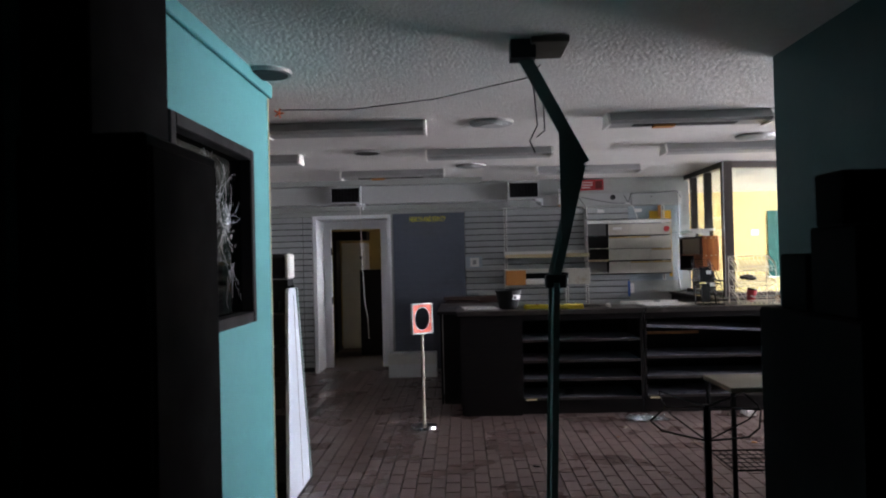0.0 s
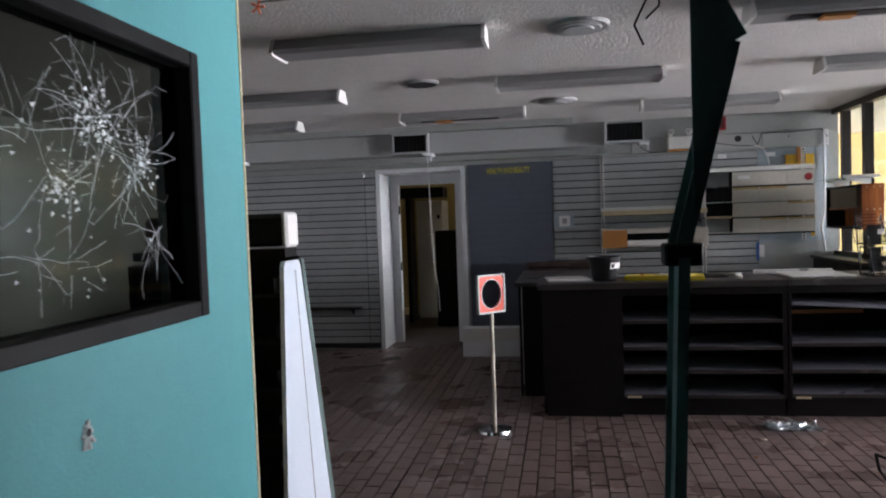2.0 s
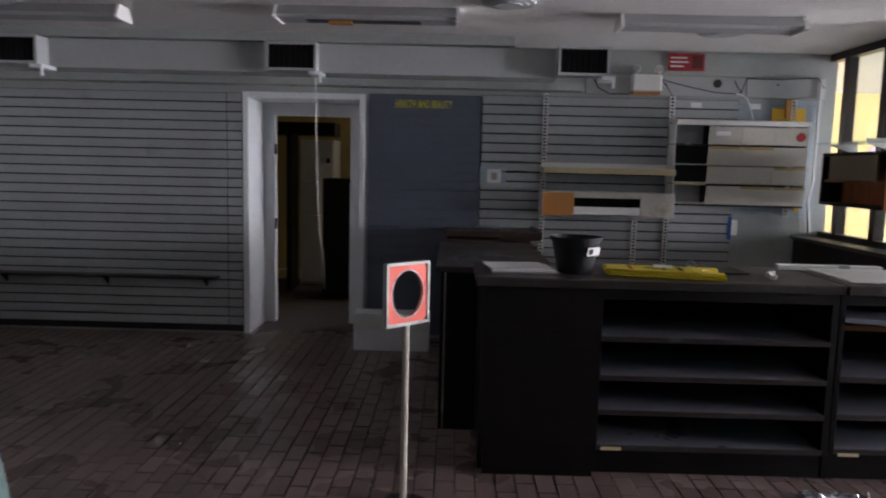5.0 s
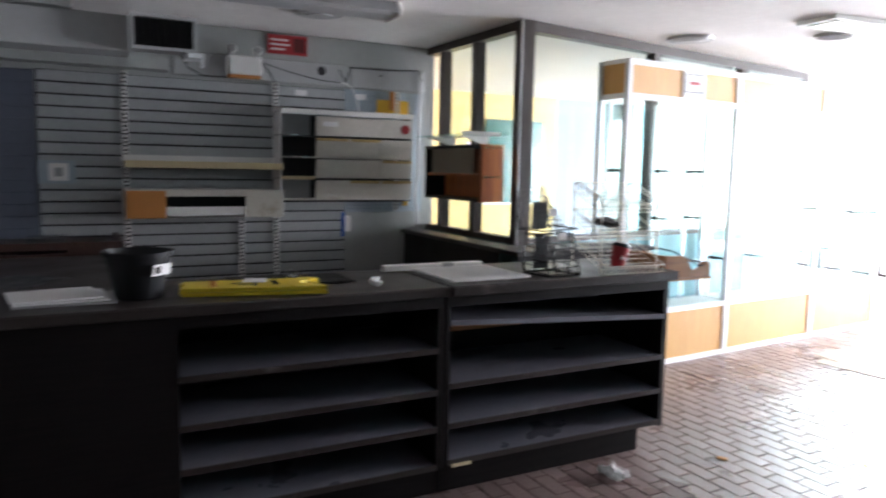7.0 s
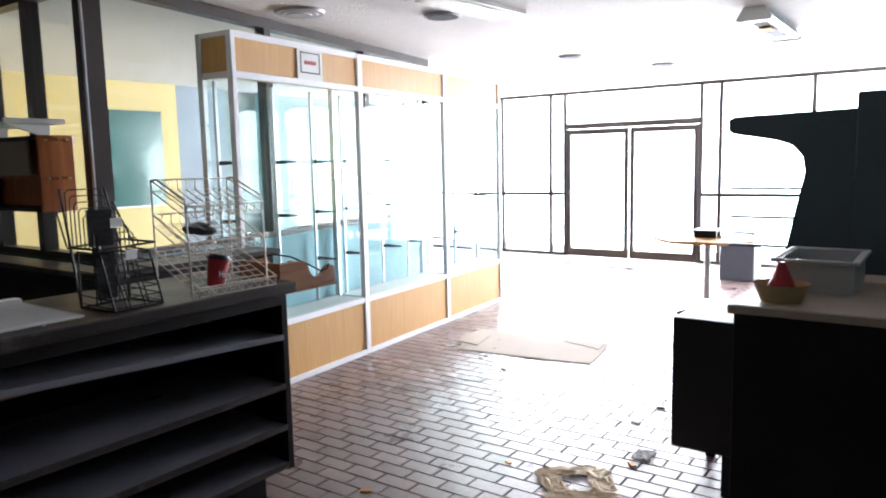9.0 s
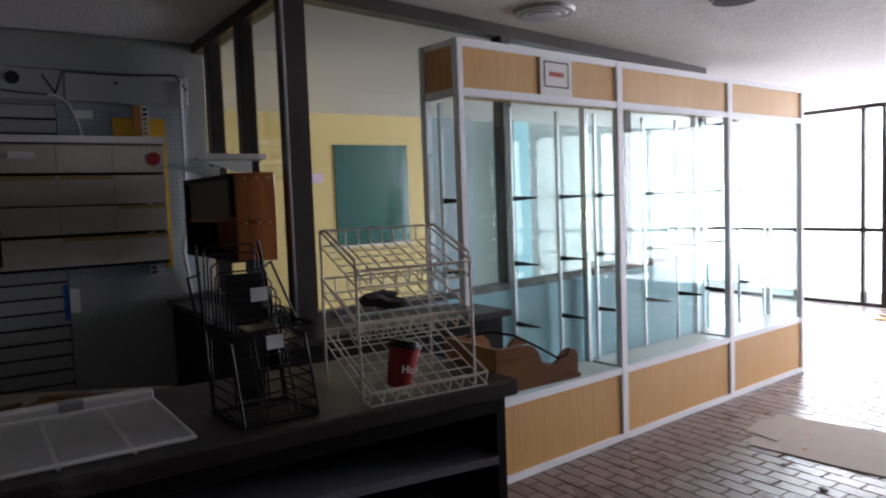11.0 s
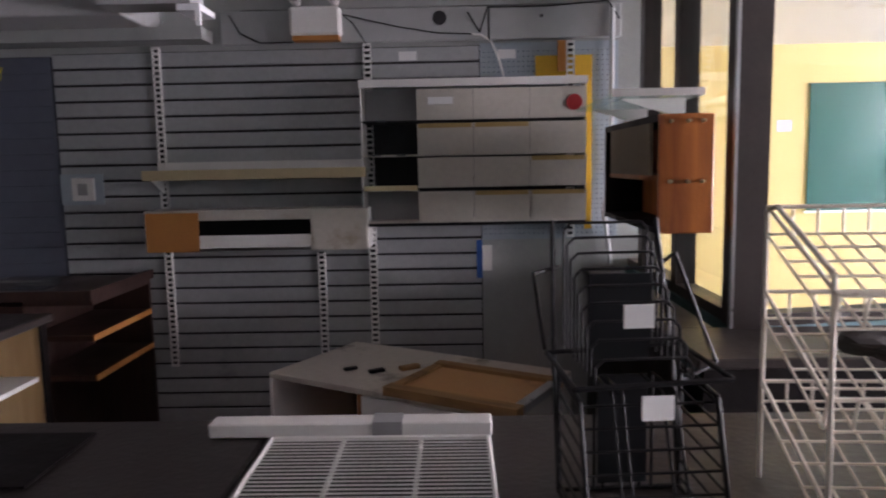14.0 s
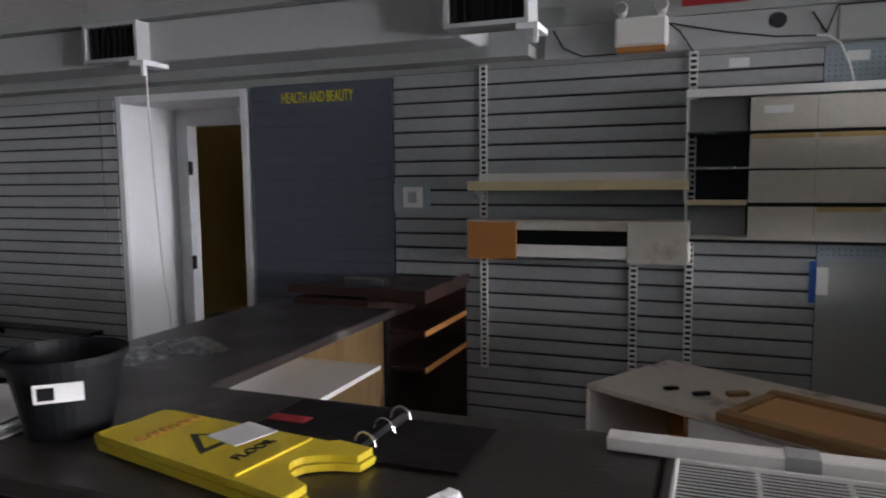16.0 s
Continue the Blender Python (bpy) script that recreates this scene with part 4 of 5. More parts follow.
for i in range(3):
    a, b = xs[i] + (0.03 if i else 0.02), xs[i + 1] - (0.03 if i < 2 else 0.02)
    for z in (0.02, 0.44, 2.08, 2.325):
        part("front_rail", B(a, b, -0.02, 0.02, z - 0.02, z + 0.02), TRIM, dcase)
    for z in (0.44, 2.325):
        part("rear_rail", B(a, b, D - 0.02, D + 0.015, z - 0.02, z + 0.02), ALU, dcase)
    part("base_panel", B(a, b, -0.006, 0.006, 0.04, 0.42), HONEY, dcase, "honey wood laminate panel")
    part("header_panel", B(a, b, -0.006, 0.006, 2.10, 2.305), HONEY, dcase, "honey wood laminate panel")
    part("deck", B(a, b, 0.02, D - 0.02, 0.44, 0.458), WHITEM, dcase)
    part("base_back", B(a, b, D - 0.01, D, 0.04, 0.44), WHITEM, dcase)
    part("header_soffit", B(a, b, 0.02, D - 0.02, 2.09, 2.10), HONEY, dcase)
    part("front_pane", B(a, b, -0.003, 0.003, 0.46, 2.06), GLASS, dcase).visible_shadow = False
    for fx in (0.08, 0.6, 1.0):
        part("upright", B(xs[i] + fx - 0.01, xs[i] + fx + 0.01, D - 0.03, D - 0.01, 0.46, 2.06), ALU, dcase)
        for k, z in enumerate((0.78, 1.14, 1.52)):
            part("bracket", prism(bmesh.new(), [(D - 0.03, z), (D - 0.22, z + 0.012), (D - 0.22, z + 0.02), (D - 0.03, z + 0.03)], "x", xs[i] + fx - 0.004, xs[i] + fx + 0.004), BLACKM, dcase)
nt = thing("paper_notice", "white framed paper notice taped to the display case", "notice", 5.22 + 0.44, 8.90 + 0.035 - 0.02, 2.09, CAW)
part("sheet", B(0, 0.26, -0.012, -0.008, 0, 0.25), WHITEP, nt)
part("border", box(box(B(0.03, 0.23, -0.014, -0.012, 0.19, 0.197), 0.03, 0.23, -0.014, -0.012, 0.055, 0.062), 0.03, 0.037, -0.014, -0.012, 0.062, 0.19), BLACKP, nt)
part("border", B(0.223, 0.23, -0.014, -0.012, 0.062, 0.19), BLACKP, nt)
part("text_bar", B(0.07, 0.19, -0.0145, -0.012, 0.115, 0.14), REDS, nt)

# ---- things on the worktop ----
Z = 1.003
tub = thing("black_tub", "black plastic tub with a white label on the counter", "tub", 1.665, 7.79, Z)
tb = bmesh.new()
cone(tb, 0, 0, 0, 0.19, 0.11, 0.155, 32, False)
cone(tb, 0, 0, 0.012, 0.19, 0.10, 0.147, 32, False)
cone(tb, 0, 0, 0.0, 0.012, 0.10, 0.10, 32, True)
cone(tb, 0, 0, 0.175, 0.192, 0.163, 0.165, 32, False)
part("tub", tb, BLACKP, tub, smooth=False)
part("label", B(-0.06, 0.06, -0.004, 0, 0.0, 0.045), WHITEP, tub, "white label").matrix_basis = pose(0.09, -0.105, 0.10, 12, 0, 42)
part("label_mark", B(-0.05, -0.01, -0.006, -0.004, 0.008, 0.038), BLACKP, tub).matrix_basis = pose(0.09, -0.105, 0.10, 12, 0, 42)
tub.matrix_basis = tub.matrix_basis @ Matrix.Diagonal((0.8, 0.8, 0.95, 1))
pp = thing("paper_stack", "stack of pale papers on the counter", "papers", 1.24, 7.68, Z)
for k in range(3):
    part("sheet", B(0, 0.34 - 0.02 * k, 0, 0.26, k * 0.008, k * 0.008 + 0.006), WHITEP if k else GREYP, pp).matrix_basis = pose(0, 0, 0, 0, 0, 4 * k)

ys = thing("caution_sign", "yellow plastic wet floor sign folded flat on the counter", "caution sign", 2.105, 7.765, Z, -9)
arch = [(0.285 - 0.095 * math.sin(math.pi * k / 8) ** 0.7, 0.075 - 0.15 * k / 8) for k in range(9)]
out = [(-0.28, -0.085), (-0.262, -0.095), (0.17, -0.125), (0.285, -0.135)] + arch[::-1] + [(0.285, 0.125), (0.2, 0.128), (0.185, 0.112), (-0.262, 0.095), (-0.28, 0.085)]
part("leaf", prism(bmesh.new(), out, "z", 0.0, 0.015), YELLOWP, ys)
part("leaf", prism(bmesh.new(), [(x * 0.985, y * 0.97) for x, y in out], "z", 0.018, 0.032), YELLOWP, ys)
for y in (-0.06, 0.06):
    part("hinge", tube(bmesh.new(), (-0.275, y - 0.025, 0.017), (-0.275, y + 0.025, 0.017), 0.016, 10), YELLOWP, ys)
part("rib", B(0.135, 0.15, -0.11, 0.1, 0.032, 0.037, bevel=0.002), YELLOWP, ys)
fabric("lettering", "CAUTION", 0.036, pose(-0.16, 0.0, 0.034, 0, 0, 91), mat("faded_red_letters", (0.5, 0.2, 0.03), 0.6), ys, "faded red letters")
fabric("lettering", "FLOOR", 0.034, pose(0.085, 0.0, 0.034, 0, 0, 93), BLACKP, ys, "black letters")
part("warning_mark", prism(bmesh.new(), [(0.01, -0.065), (0.01, 0.06), (-0.095, 0.0)], "z", 0.0325, 0.0335), BLACKP, ys, "black warning triangle")
part("warning_mark", prism(bmesh.new(), [(-0.004, -0.042), (-0.004, 0.038), (-0.07, 0.0)], "z", 0.0336, 0.0345), YELLOWP, ys)
part("paper", B(-0.045, 0.05, -0.055, 0.05, 0.036, 0.038), WHITEP, ys, "scrap of white paper").matrix_basis = pose(0.005, 0.05, 0, 0, 0, -8)

bd = thing("ring_binder", "open dark ring binder lying on the counter", "binder", 2.058, 7.93, Z + 0.001, 0)
part("cover", B(0.0, 0.28, -0.03, 0.21, 0, 0.005), COUNTER, bd)
part("cover", B(0.31, 0.52, -0.09, 0.16, 0, 0.005), COUNTER, bd)
part("spine", B(0.285, 0.305, -0.05, 0.18, 0.0, 0.008), CHROME, bd, "metal spine")
for y in (-0.03, 0.06, 0.15):
    rg = bmesh.new()
    path(rg, [(0.27 + 0.025 - 0.025 * math.cos(a), y, 0.006 + 0.03 * math.sin(a)) for a in [k * 0.52 for k in range(7)]], 0.0025)
    part("ring", rg, CHROME, bd)
part("label", B(0.0, 0.1, 0.05, 0.09, 0.0055, 0.007), REDS, bd)

wg = thing("wire_shelf", "white coated wire fridge shelf lying on the counter", "wire shelf", 2.96, 7.6, Z + 0.002)
gw, gd = 0.42, 0.42
part("frame", path(bmesh.new(), [(0, 0, 0.012), (gw, 0, 0.012), (gw, gd, 0.012), (0, gd, 0.012), (0, 0, 0.012)], 0.005), WHITEM, wg)
for x in (0.14, 0.29):
    part("cross_bar", tube(bmesh.new(), (x, 0, 0.006), (x, gd, 0.006), 0.005), WHITEM, wg)
for k in range(27):
    part("wire", tube(bmesh.new(), (0, 0.015 + k * 0.015, 0.014), (gw, 0.015 + k * 0.015, 0.014), 0.0016, 5), WHITEM, wg)
ws = thing("white_strip", "white painted strip of wood lying on the counter", "strip", 2.82, 8.06, Z)
part("strip", B(0, 0.57, 0, 0.05, 0, 0.03, bevel=0.003), WHITEM, ws)
part("tape", B(0.33, 0.39, -0.002, 0.052, -0.0, 0.032), GREYP, ws, "grey tape")
tis = thing("crumpled_tissue", "crumpled white tissue on the counter", "tissue", 2.62, 7.68, Z)
tbm = bmesh.new()
bmesh.ops.create_icosphere(tbm, subdivisions=2, radius=0.035)
for v in tbm.verts:
    v.co *= 0.7 + 0.7 * noise.noise(v.co * 40)
    v.co.z = v.co.z * 0.8 + 0.024
part("tissue", tbm, WHITEP, tis)


def basket_into(k, mate, w, y0, dd, z0, lip, rise, r, step):
    """A sloping wire basket: a rim, bent long wires and cross wires."""
    back = z0 + rise
    rim = path(bmesh.new(), [(0, y0, z0 + lip), (w, y0, z0 + lip), (w, y0 + dd, back + lip), (0, y0 + dd, back + lip), (0, y0, z0 + lip)], r * 1.5)
    basket = part("basket", rim, mate, k)
    n, m = max(2, round(w / step)), max(2, round(dd / step))
    long_wire = mesh_of("wire", path(bmesh.new(), [(0, y0, z0 + lip), (0, y0 + 0.012, z0), (0, y0 + dd, back), (0, y0 + dd, back + lip)], r), mate)
    for i in range(n + 1):
        o = new("wire", long_wire)
        o.parent, o.location = basket, (w * i / n, 0, 0)
    cross = mesh_of("wire", tube(bmesh.new(), (0, 0, 0), (w, 0, 0), r), mate)
    for j in range(m + 1):
        o = new("wire", cross)
        o.parent, o.location = basket, (0, y0 + dd * j / m, z0 + rise * j / m)
    return basket


wr = thing("white_wire_rack", "rusty white three-tier wire display rack on the counter", "wire rack", 3.82, 7.61, Z, -3)
for x in (0.0, 0.36):
    part("front_post", path(bmesh.new(), [(x, 0.0, 0), (x, 0.012, 0.385)], 0.0042, 8), RUSTYW, wr)
    part("back_post", path(bmesh.new(), [(x, 0.25, 0), (x, 0.25, 0.455), (x, 0.21, 0.463), (x, 0.012, 0.385)], 0.0042, 8), RUSTYW, wr)
basket_into(wr, RUSTYW, 0.37, -0.05, 0.3, 0.008, 0.035, 0.125, 0.0022, 0.041)
basket_into(wr, RUSTYW, 0.36, 0.015, 0.235, 0.17, 0.045, 0.105, 0.0022, 0.041)
basket_into(wr, RUSTYW, 0.36, 0.0, 0.25, 0.315, 0.045, 0.1, 0.0022, 0.041)

bk = thing("black_wire_rack", "black stepped wire card rack on the counter", "wire rack", 3.5, 7.61, Z, 4)
part("base_frame", path(bmesh.new(), [(0, 0, 0.004), (0.2, 0, 0.004), (0.2, 0.2, 0.004), (0, 0.2, 0.004), (0, 0, 0.004)], 0.004), BLACKM, bk)
for x in (0.0, 0.2):
    part("side_frame", path(bmesh.new(), [(x, 0.0, 0.004), (x, 0.06, 0.2), (x, 0.2, 0.21), (x, 0.2, 0.004)], 0.004), BLACKM, bk)
    part("back_post", path(bmesh.new(), [(x, 0.2, 0.0), (x, 0.24, 0.22), (x * 0.9 + 0.01, 0.3, 0.44)], 0.0045), BLACKM, bk)
for j in range(7):
    u = j / 6
    part("lower_wire", path(bmesh.new(), [(0, 0.2, 0.02 + 0.18 * u), (0, 0.06 * u + 0.004, 0.012 + 0.18 * u), (0.2, 0.06 * u + 0.004, 0.012 + 0.18 * u), (0.2, 0.2, 0.02 + 0.18 * u)], 0.0023), BLACKM, bk)
for x in (0.055, 0.07, 0.13, 0.15):
    part("divider_wire", path(bmesh.new(), [(x, 0.01, 0.006), (x, 0.09, 0.2), (x, 0.19, 0.2), (x, 0.19, 0.006)], 0.0025), BLACKM, bk)
part("mid_rim", path(bmesh.new(), [(-0.012, 0.04, 0.225), (0.212, 0.04, 0.232), (0.212, 0.24, 0.235), (-0.012, 0.24, 0.225), (-0.012, 0.04, 0.225)], 0.0042), BLACKM, bk)
for j in range(9):
    y, z = 0.30 - 0.026 * j, 0.435 - 0.023 * j
    part("step_wire", path(bmesh.new(), [(0.03, y, 0.22), (0.03, y, z - 0.012), (0.042, y, z), (0.165, y, z), (0.175, y, z - 0.012), (0.175, y, 0.22)], 0.0024), BLACKM, bk)
part("loose_arm", path(bmesh.new(), [(0.2, 0.3, 0.36), (0.225, 0.3, 0.38), (0.29, 0.27, 0.19), (0.2, 0.22, 0.17)], 0.0035), BLACKM, bk)
part("loose_arm", path(bmesh.new(), [(0.02, 0.3, 0.36), (-0.03, 0.26, 0.355), (-0.015, 0.24, 0.23)], 0.0035), BLACKM, bk)
part("backing", B(0.05, 0.15, 0.205, 0.21, 0.22, 0.36), BLACKP, bk)
part("backing", B(0.06, 0.14, 0.185, 0.19, 0.02, 0.2), BLACKP, bk)
part("card", B(0.075, 0.12, 0.1, 0.103, 0.295, 0.33), WHITEP, bk, "white price card")
part("card", B(0.08, 0.125, 0.03, 0.033, 0.18, 0.215), WHITEP, bk, "white price card")

cup = thing("paper_cup", "red paper coffee cup with a black lid in a wire rack", "cup", 3.942, 7.63, Z + 0.02)
part("cup", cone(bmesh.new(), 0, 0, 0, 0.115, 0.034, 0.046, 28), REDCUP, cup, smooth=False)
part("lid", cone(cone(bmesh.new(), 0, 0, 0.115, 0.124, 0.05, 0.049, 28), 0, 0, 0.124, 0.135, 0.042, 0.04, 28), BLACKP, cup, "black plastic lid")
fabric("lettering", "Hot", 0.034, pose(-0.008, -0.0435, 0.055, 84, 0, -10), WHITEP, cup, "pale lettering")
cup.matrix_basis = cup.matrix_basis @ pose(0, 0, 0.008, 4, 12, 12) @ Matrix.Diagonal((0.97, 0.97, 0.95, 1))
bird = thing("black_rag", "crumpled dark rag caught in the wire rack", "rag", 3.99, 7.76, Z + 0.255)
rg = bmesh.new()
bmesh.ops.create_icosphere(rg, subdivisions=3, radius=0.06)
for v in rg.verts:
    v.co = Vector((v.co.x * 1.5, v.co.y * 0.7, v.co.z * 0.5)) * (0.75 + 0.8 * noise.noise(v.co * 22))
part("cloth", rg, mat("dark_rag_cloth", (0.045, 0.04, 0.038), 0.9, 0, 0.2, 20), bird)

mh = thing("wooden_holder", "varnished wooden holder with scalloped sides on the counter end", "holder", 4.313, 7.66, 0.93)
sc = [(0.018, 0), (0.35, 0), (0.35, 0.08), (0.34, 0.094), (0.31, 0.1), (0.285, 0.088), (0.265, 0.066), (0.24, 0.054), (0.21, 0.056), (0.19, 0.072), (0.175, 0.108), (0.155, 0.13), (0.13, 0.138), (0.018, 0.138)]
part("scalloped_side", prism(bmesh.new(), sc, "y", 0.0, 0.018), BROWNWOOD, mh)
part("scalloped_side", prism(bmesh.new(), sc, "y", 0.262, 0.28), BROWNWOOD, mh)
part("end", B(0.0, 0.018, 0.0, 0.28, 0, 0.14), BROWNWOOD, mh)
part("base", B(0.018, 0.35, 0.018, 0.262, 0.006, 0.02), BROWNWOOD, mh)
part("lower_rail", B(0.018, 0.35, -0.012, -0.001, 0.0, 0.014), BROWNWOOD, mh)
part("cord", path(bmesh.new(), [(0.03, 0.2, 0.15), (0.1, 0.15, 0.165), (0.16, 0.1, 0.15), (0.22, 0.05, 0.11), (0.26, 0.0, 0.075), (0.29, -0.01, 0.085), (0.3, -0.01, 0.105)], 0.004), BLACKM, mh, "black cord")

# ---- signs, poles and stands on the floor ----
ss = thing("sign_stand", "orange-red framed sign on a chrome floor stand", "sign stand", 0.847, 7.2, 0, 44)
part("base", cone(cone(bmesh.new(), 0, 0, 0, 0.02, 0.125, 0.12, 32), 0, 0, 0.02, 0.032, 0.12, 0.04, 32), CHROME, ss, smooth=False)
part("pole", tube(bmesh.new(), (0, 0, 0.03), (0, 0, 0.84), 0.015, 14), AGEDM, ss)
def holed_plate(half_w, half_h, rx, rz, y0, y1, n=40):
    """An upright plate with an elliptical hole through it; equal halves give a plain ring when the outside is round."""
    bm = bmesh.new()
    loops = []
    for y in (y0, y1):
        outer, inner = [], []
        for k in range(n):
            a = 2 * math.pi * k / n
            c, q = math.cos(a), math.sin(a)
            m = min(half_w / max(abs(c), 1e-6), half_h / max(abs(q), 1e-6))
            outer.append(bm.verts.new((c * m, y, q * m)))
            inner.append(bm.verts.new((c * rx, y, q * rz)))
        loops.append((outer, inner))
    (o0, i0), (o1, i1) = loops
    for k in range(n):
        j = (k + 1) % n
        for ring in ((o0, i0), (i0, i1), (i1, o1), (o1, o0)):
            bm.faces.new((ring[0][k], ring[0][j], ring[1][j], ring[1][k]))
    bmesh.ops.recalc_face_normals(bm, faces=bm.faces)
    return bm


part("plate", holed_plate(0.11, 0.125, 0.088, 0.102, -0.008, 0.008), REDP, ss, "orange-red plate with a round hole").location = (0, 0, 0.975)
rim = bmesh.new()
path(rim, [(0.088 * math.cos(k * math.pi / 18), 0, 0.102 * math.sin(k * math.pi / 18)) for k in range(37)], 0.0028, 6)
part("ring", rim, WHITEP, ss, "pale rim of the hole").location = (0, -0.008, 0.975)
for a in ((-0.12, -0.11, 0.84, 1.11), (0.11, 0.12, 0.84, 1.11), (-0.11, 0.11, 0.838, 0.85), (-0.11, 0.11, 1.1, 1.112)):
    part("frame", B(a[0], a[1], -0.014, 0.014, a[2], a[3]), FRAMEM, ss)

pl = thing("bent_steel_frame", "bent green steel door frame leaning from floor to ceiling", "steel frame", 1.665, 4.18, 0)
def strut(pts, w, t):
    bm = bmesh.new()
    for (a, b) in zip(pts, pts[1:]):
        p, q = Vector(a), Vector(b)
        m = Matrix.Translation((p + q) / 2) @ (q - p).to_track_quat("Z", "Y").to_matrix().to_4x4() @ Matrix.Diagonal((w, t, (q - p).length + 0.004, 1))
        bmesh.ops.create_cube(bm, size=1, matrix=m)
        m2 = m @ Matrix.Translation((0.46, 0.7, 0)) @ Matrix.Diagonal((0.08, 0.6, 1, 1))
        bmesh.ops.create_cube(bm, size=1, matrix=m2)
    return bm
part("lower_post", strut([(-0.05, 0.0, 0.0), (0.0, 0, 1.38)], 0.08, 0.03), GREENM, pl)
part("upper_post", strut([(0.0, 0, 1.40), (0.135, 0.0, 1.94)], 0.026, 0.04), GREENM, pl)
part("upper_post", strut([(0.135, 0.0, 1.94), (-0.13, 0.02, 2.46)], 0.028, 0.04), GREENM, pl)
part("gusset", prism(bmesh.new(), [(0.03, 1.5), (0.13, 1.94), (0.03, 2.14)], "y", -0.02, -0.012), GREENM, pl)
part("joint", B(-0.05, 0.05, -0.04, 0.04, 1.36, 1.42, bevel=0.006), BLACKM, pl)
part("top_plate", B(-0.19, -0.07, -0.04, 0.06, 2.45, 2.539), BLACKM, pl)
lw = thing("loose_wires", "thin loose wires dangling from the ceiling", "wires", 1.6, 4.6, H)
part("wire", path(bmesh.new(), [(0, 0, 0), (0.04, 0.1, -0.12), (0.06, 0.15, -0.3), (0.02, 0.2, -0.38), (0.05, 0.2, -0.45)], 0.004), BLACKM, lw)
part("wire", path(bmesh.new(), [(0.02, 0, 0), (0.09, 0.1, -0.15), (0.1, 0.16, -0.33), (0.06, 0.2, -0.36)], 0.004), BLACKM, lw)
stg = thing("ceiling_string", "thin sagging string with an orange star under the ceiling", "string", 0.1, 5.0, 2.42)
part("string", path(bmesh.new(), [(0.05, 0, 0), (0.5, -0.1, -0.03), (1.0, -0.2, -0.005), (1.5, -0.35, 0.06), (1.57, -0.4, 0.118)], 0.003), BLACKM, stg)
star = bmesh.new()
for k in range(5):
    a = k * 1.2566 + 0.3
    tube(star, (0.05, 0, -0.02), (0.05 + 0.03 * math.sin(a), 0, -0.02 + 0.03 * math.cos(a)), 0.005, 5)
part("star", star, ORANGE, stg, "orange star")

# display stand by the teal wall
dsn = thing("display_stand", "tall black display stand with pale blue tapered side panel", "display stand", 0.12, 5.3, 0)
part("side_panel", prism(bmesh.new(), [(-0.2, 0.02), (-0.12, 1.32), (-0.1, 1.345), (0.06, 1.345), (0.085, 1.32), (0.40, 0.02)], "x", 0.0, 0.02), PALEBLUE, dsn, "pale blue-white tapered panel")
part("panel_edge", prism(bmesh.new(), [(0.085, 1.345), (0.12, 1.345), (0.45, 0.02), (0.40, 0.02)], "x", -0.02, 0.024), GREENM, dsn)
part("groove", prism(bmesh.new(), [(0.012, 1.3), (0.016, 1.3), (0.174, 0.04), (0.168, 0.04)], "x", 0.02, 0.0212), GROOVE, dsn)
part("back_panel", B(-0.75, 0.0, 0.12, 0.14, 0.02, 1.36), BLACKP, dsn)
part("side_panel", B(-0.77, -0.75, -0.06, 0.26, 0.02, 1.34), BLACKP, dsn)
for k in range(6):
    z = 0.12 + k * 0.21
    sh = part("shelf", B(-0.75, 0.0, -0.06, 0.12, z, z + 0.012), BLACKP, dsn)
    for i in range(12):
        part("divider", B(-0.72 + i * 0.06, -0.718 + i * 0.06, -0.055, 0.02, z + 0.012, z + 0.10), CLEARP, sh)
part("header", B(-0.75, 0.0, -0.05, 0.1, 1.36, 1.40), BLACKM, dsn)
hbx = part("header_box", B(-0.7, -0.02, -0.03, 0.1, 1.41, 1.56, bevel=0.02), BLACKP, dsn)
part("trim", B(-0.02, 0.01, -0.035, 0.105, 1.405, 1.565, bevel=0.012), WHITEM, hbx, "white end trim")
part("foot", B(-0.75, 0.02, -0.08, 0.46, 0, 0.02), BLACKP, dsn)

# white box against the dark panel
wbx = thing("white_box", "white carton leaning by the dark wall panel", "box", 0.25, 9.93, 0)
part("carton", B(0, 0.62, 0, 0.2, 0.0, 0.31, bevel=0.004), TRIM, wbx)
part("flap", B(0.0, 0.62, -0.012, -0.002, 0.17, 0.31), WHITEM, wbx)

# side table and wire hanger stand near the entrance
tb = thing("side_table", "small black metal table with a dusty top and wire shelf", "table", 2.68, 4.75, 0)
part("top", B(0, 0.6, 0, 0.45, 0.73, 0.76, bevel=0.004), mat("worn_tan_tabletop", (0.16, 0.14, 0.10), 0.5, 0, 0.2, 5), tb)
for x in (0.02, 0.58):
    for y in (0.02, 0.43):
        part("leg", tube(bmesh.new(), (x, y, 0), (x, y, 0.73), 0.014), BLACKM, tb)
sh = part("wire_shelf", path(bmesh.new(), [(0.02, 0.02, 0.3), (0.58, 0.02, 0.3), (0.58, 0.43, 0.3), (0.02, 0.43, 0.3), (0.02, 0.02, 0.3)], 0.005), BLACKM, tb)
for k in range(14):
    part("wire", tube(bmesh.new(), (0.02 + k * 0.043, 0.02, 0.3), (0.02 + k * 0.043, 0.43, 0.3), 0.003, 4), BLACKM, sh)
for k in range(1, 5):
    part("wire", tube(bmesh.new(), (0.02, 0.02 + k * 0.082, 0.296), (0.58, 0.02 + k * 0.082, 0.296), 0.003, 4), BLACKM, sh)
hs = thing("wire_hanger_stand", "black stand with four wire hanger loops", "stand", 2.28, 3.95, 0)
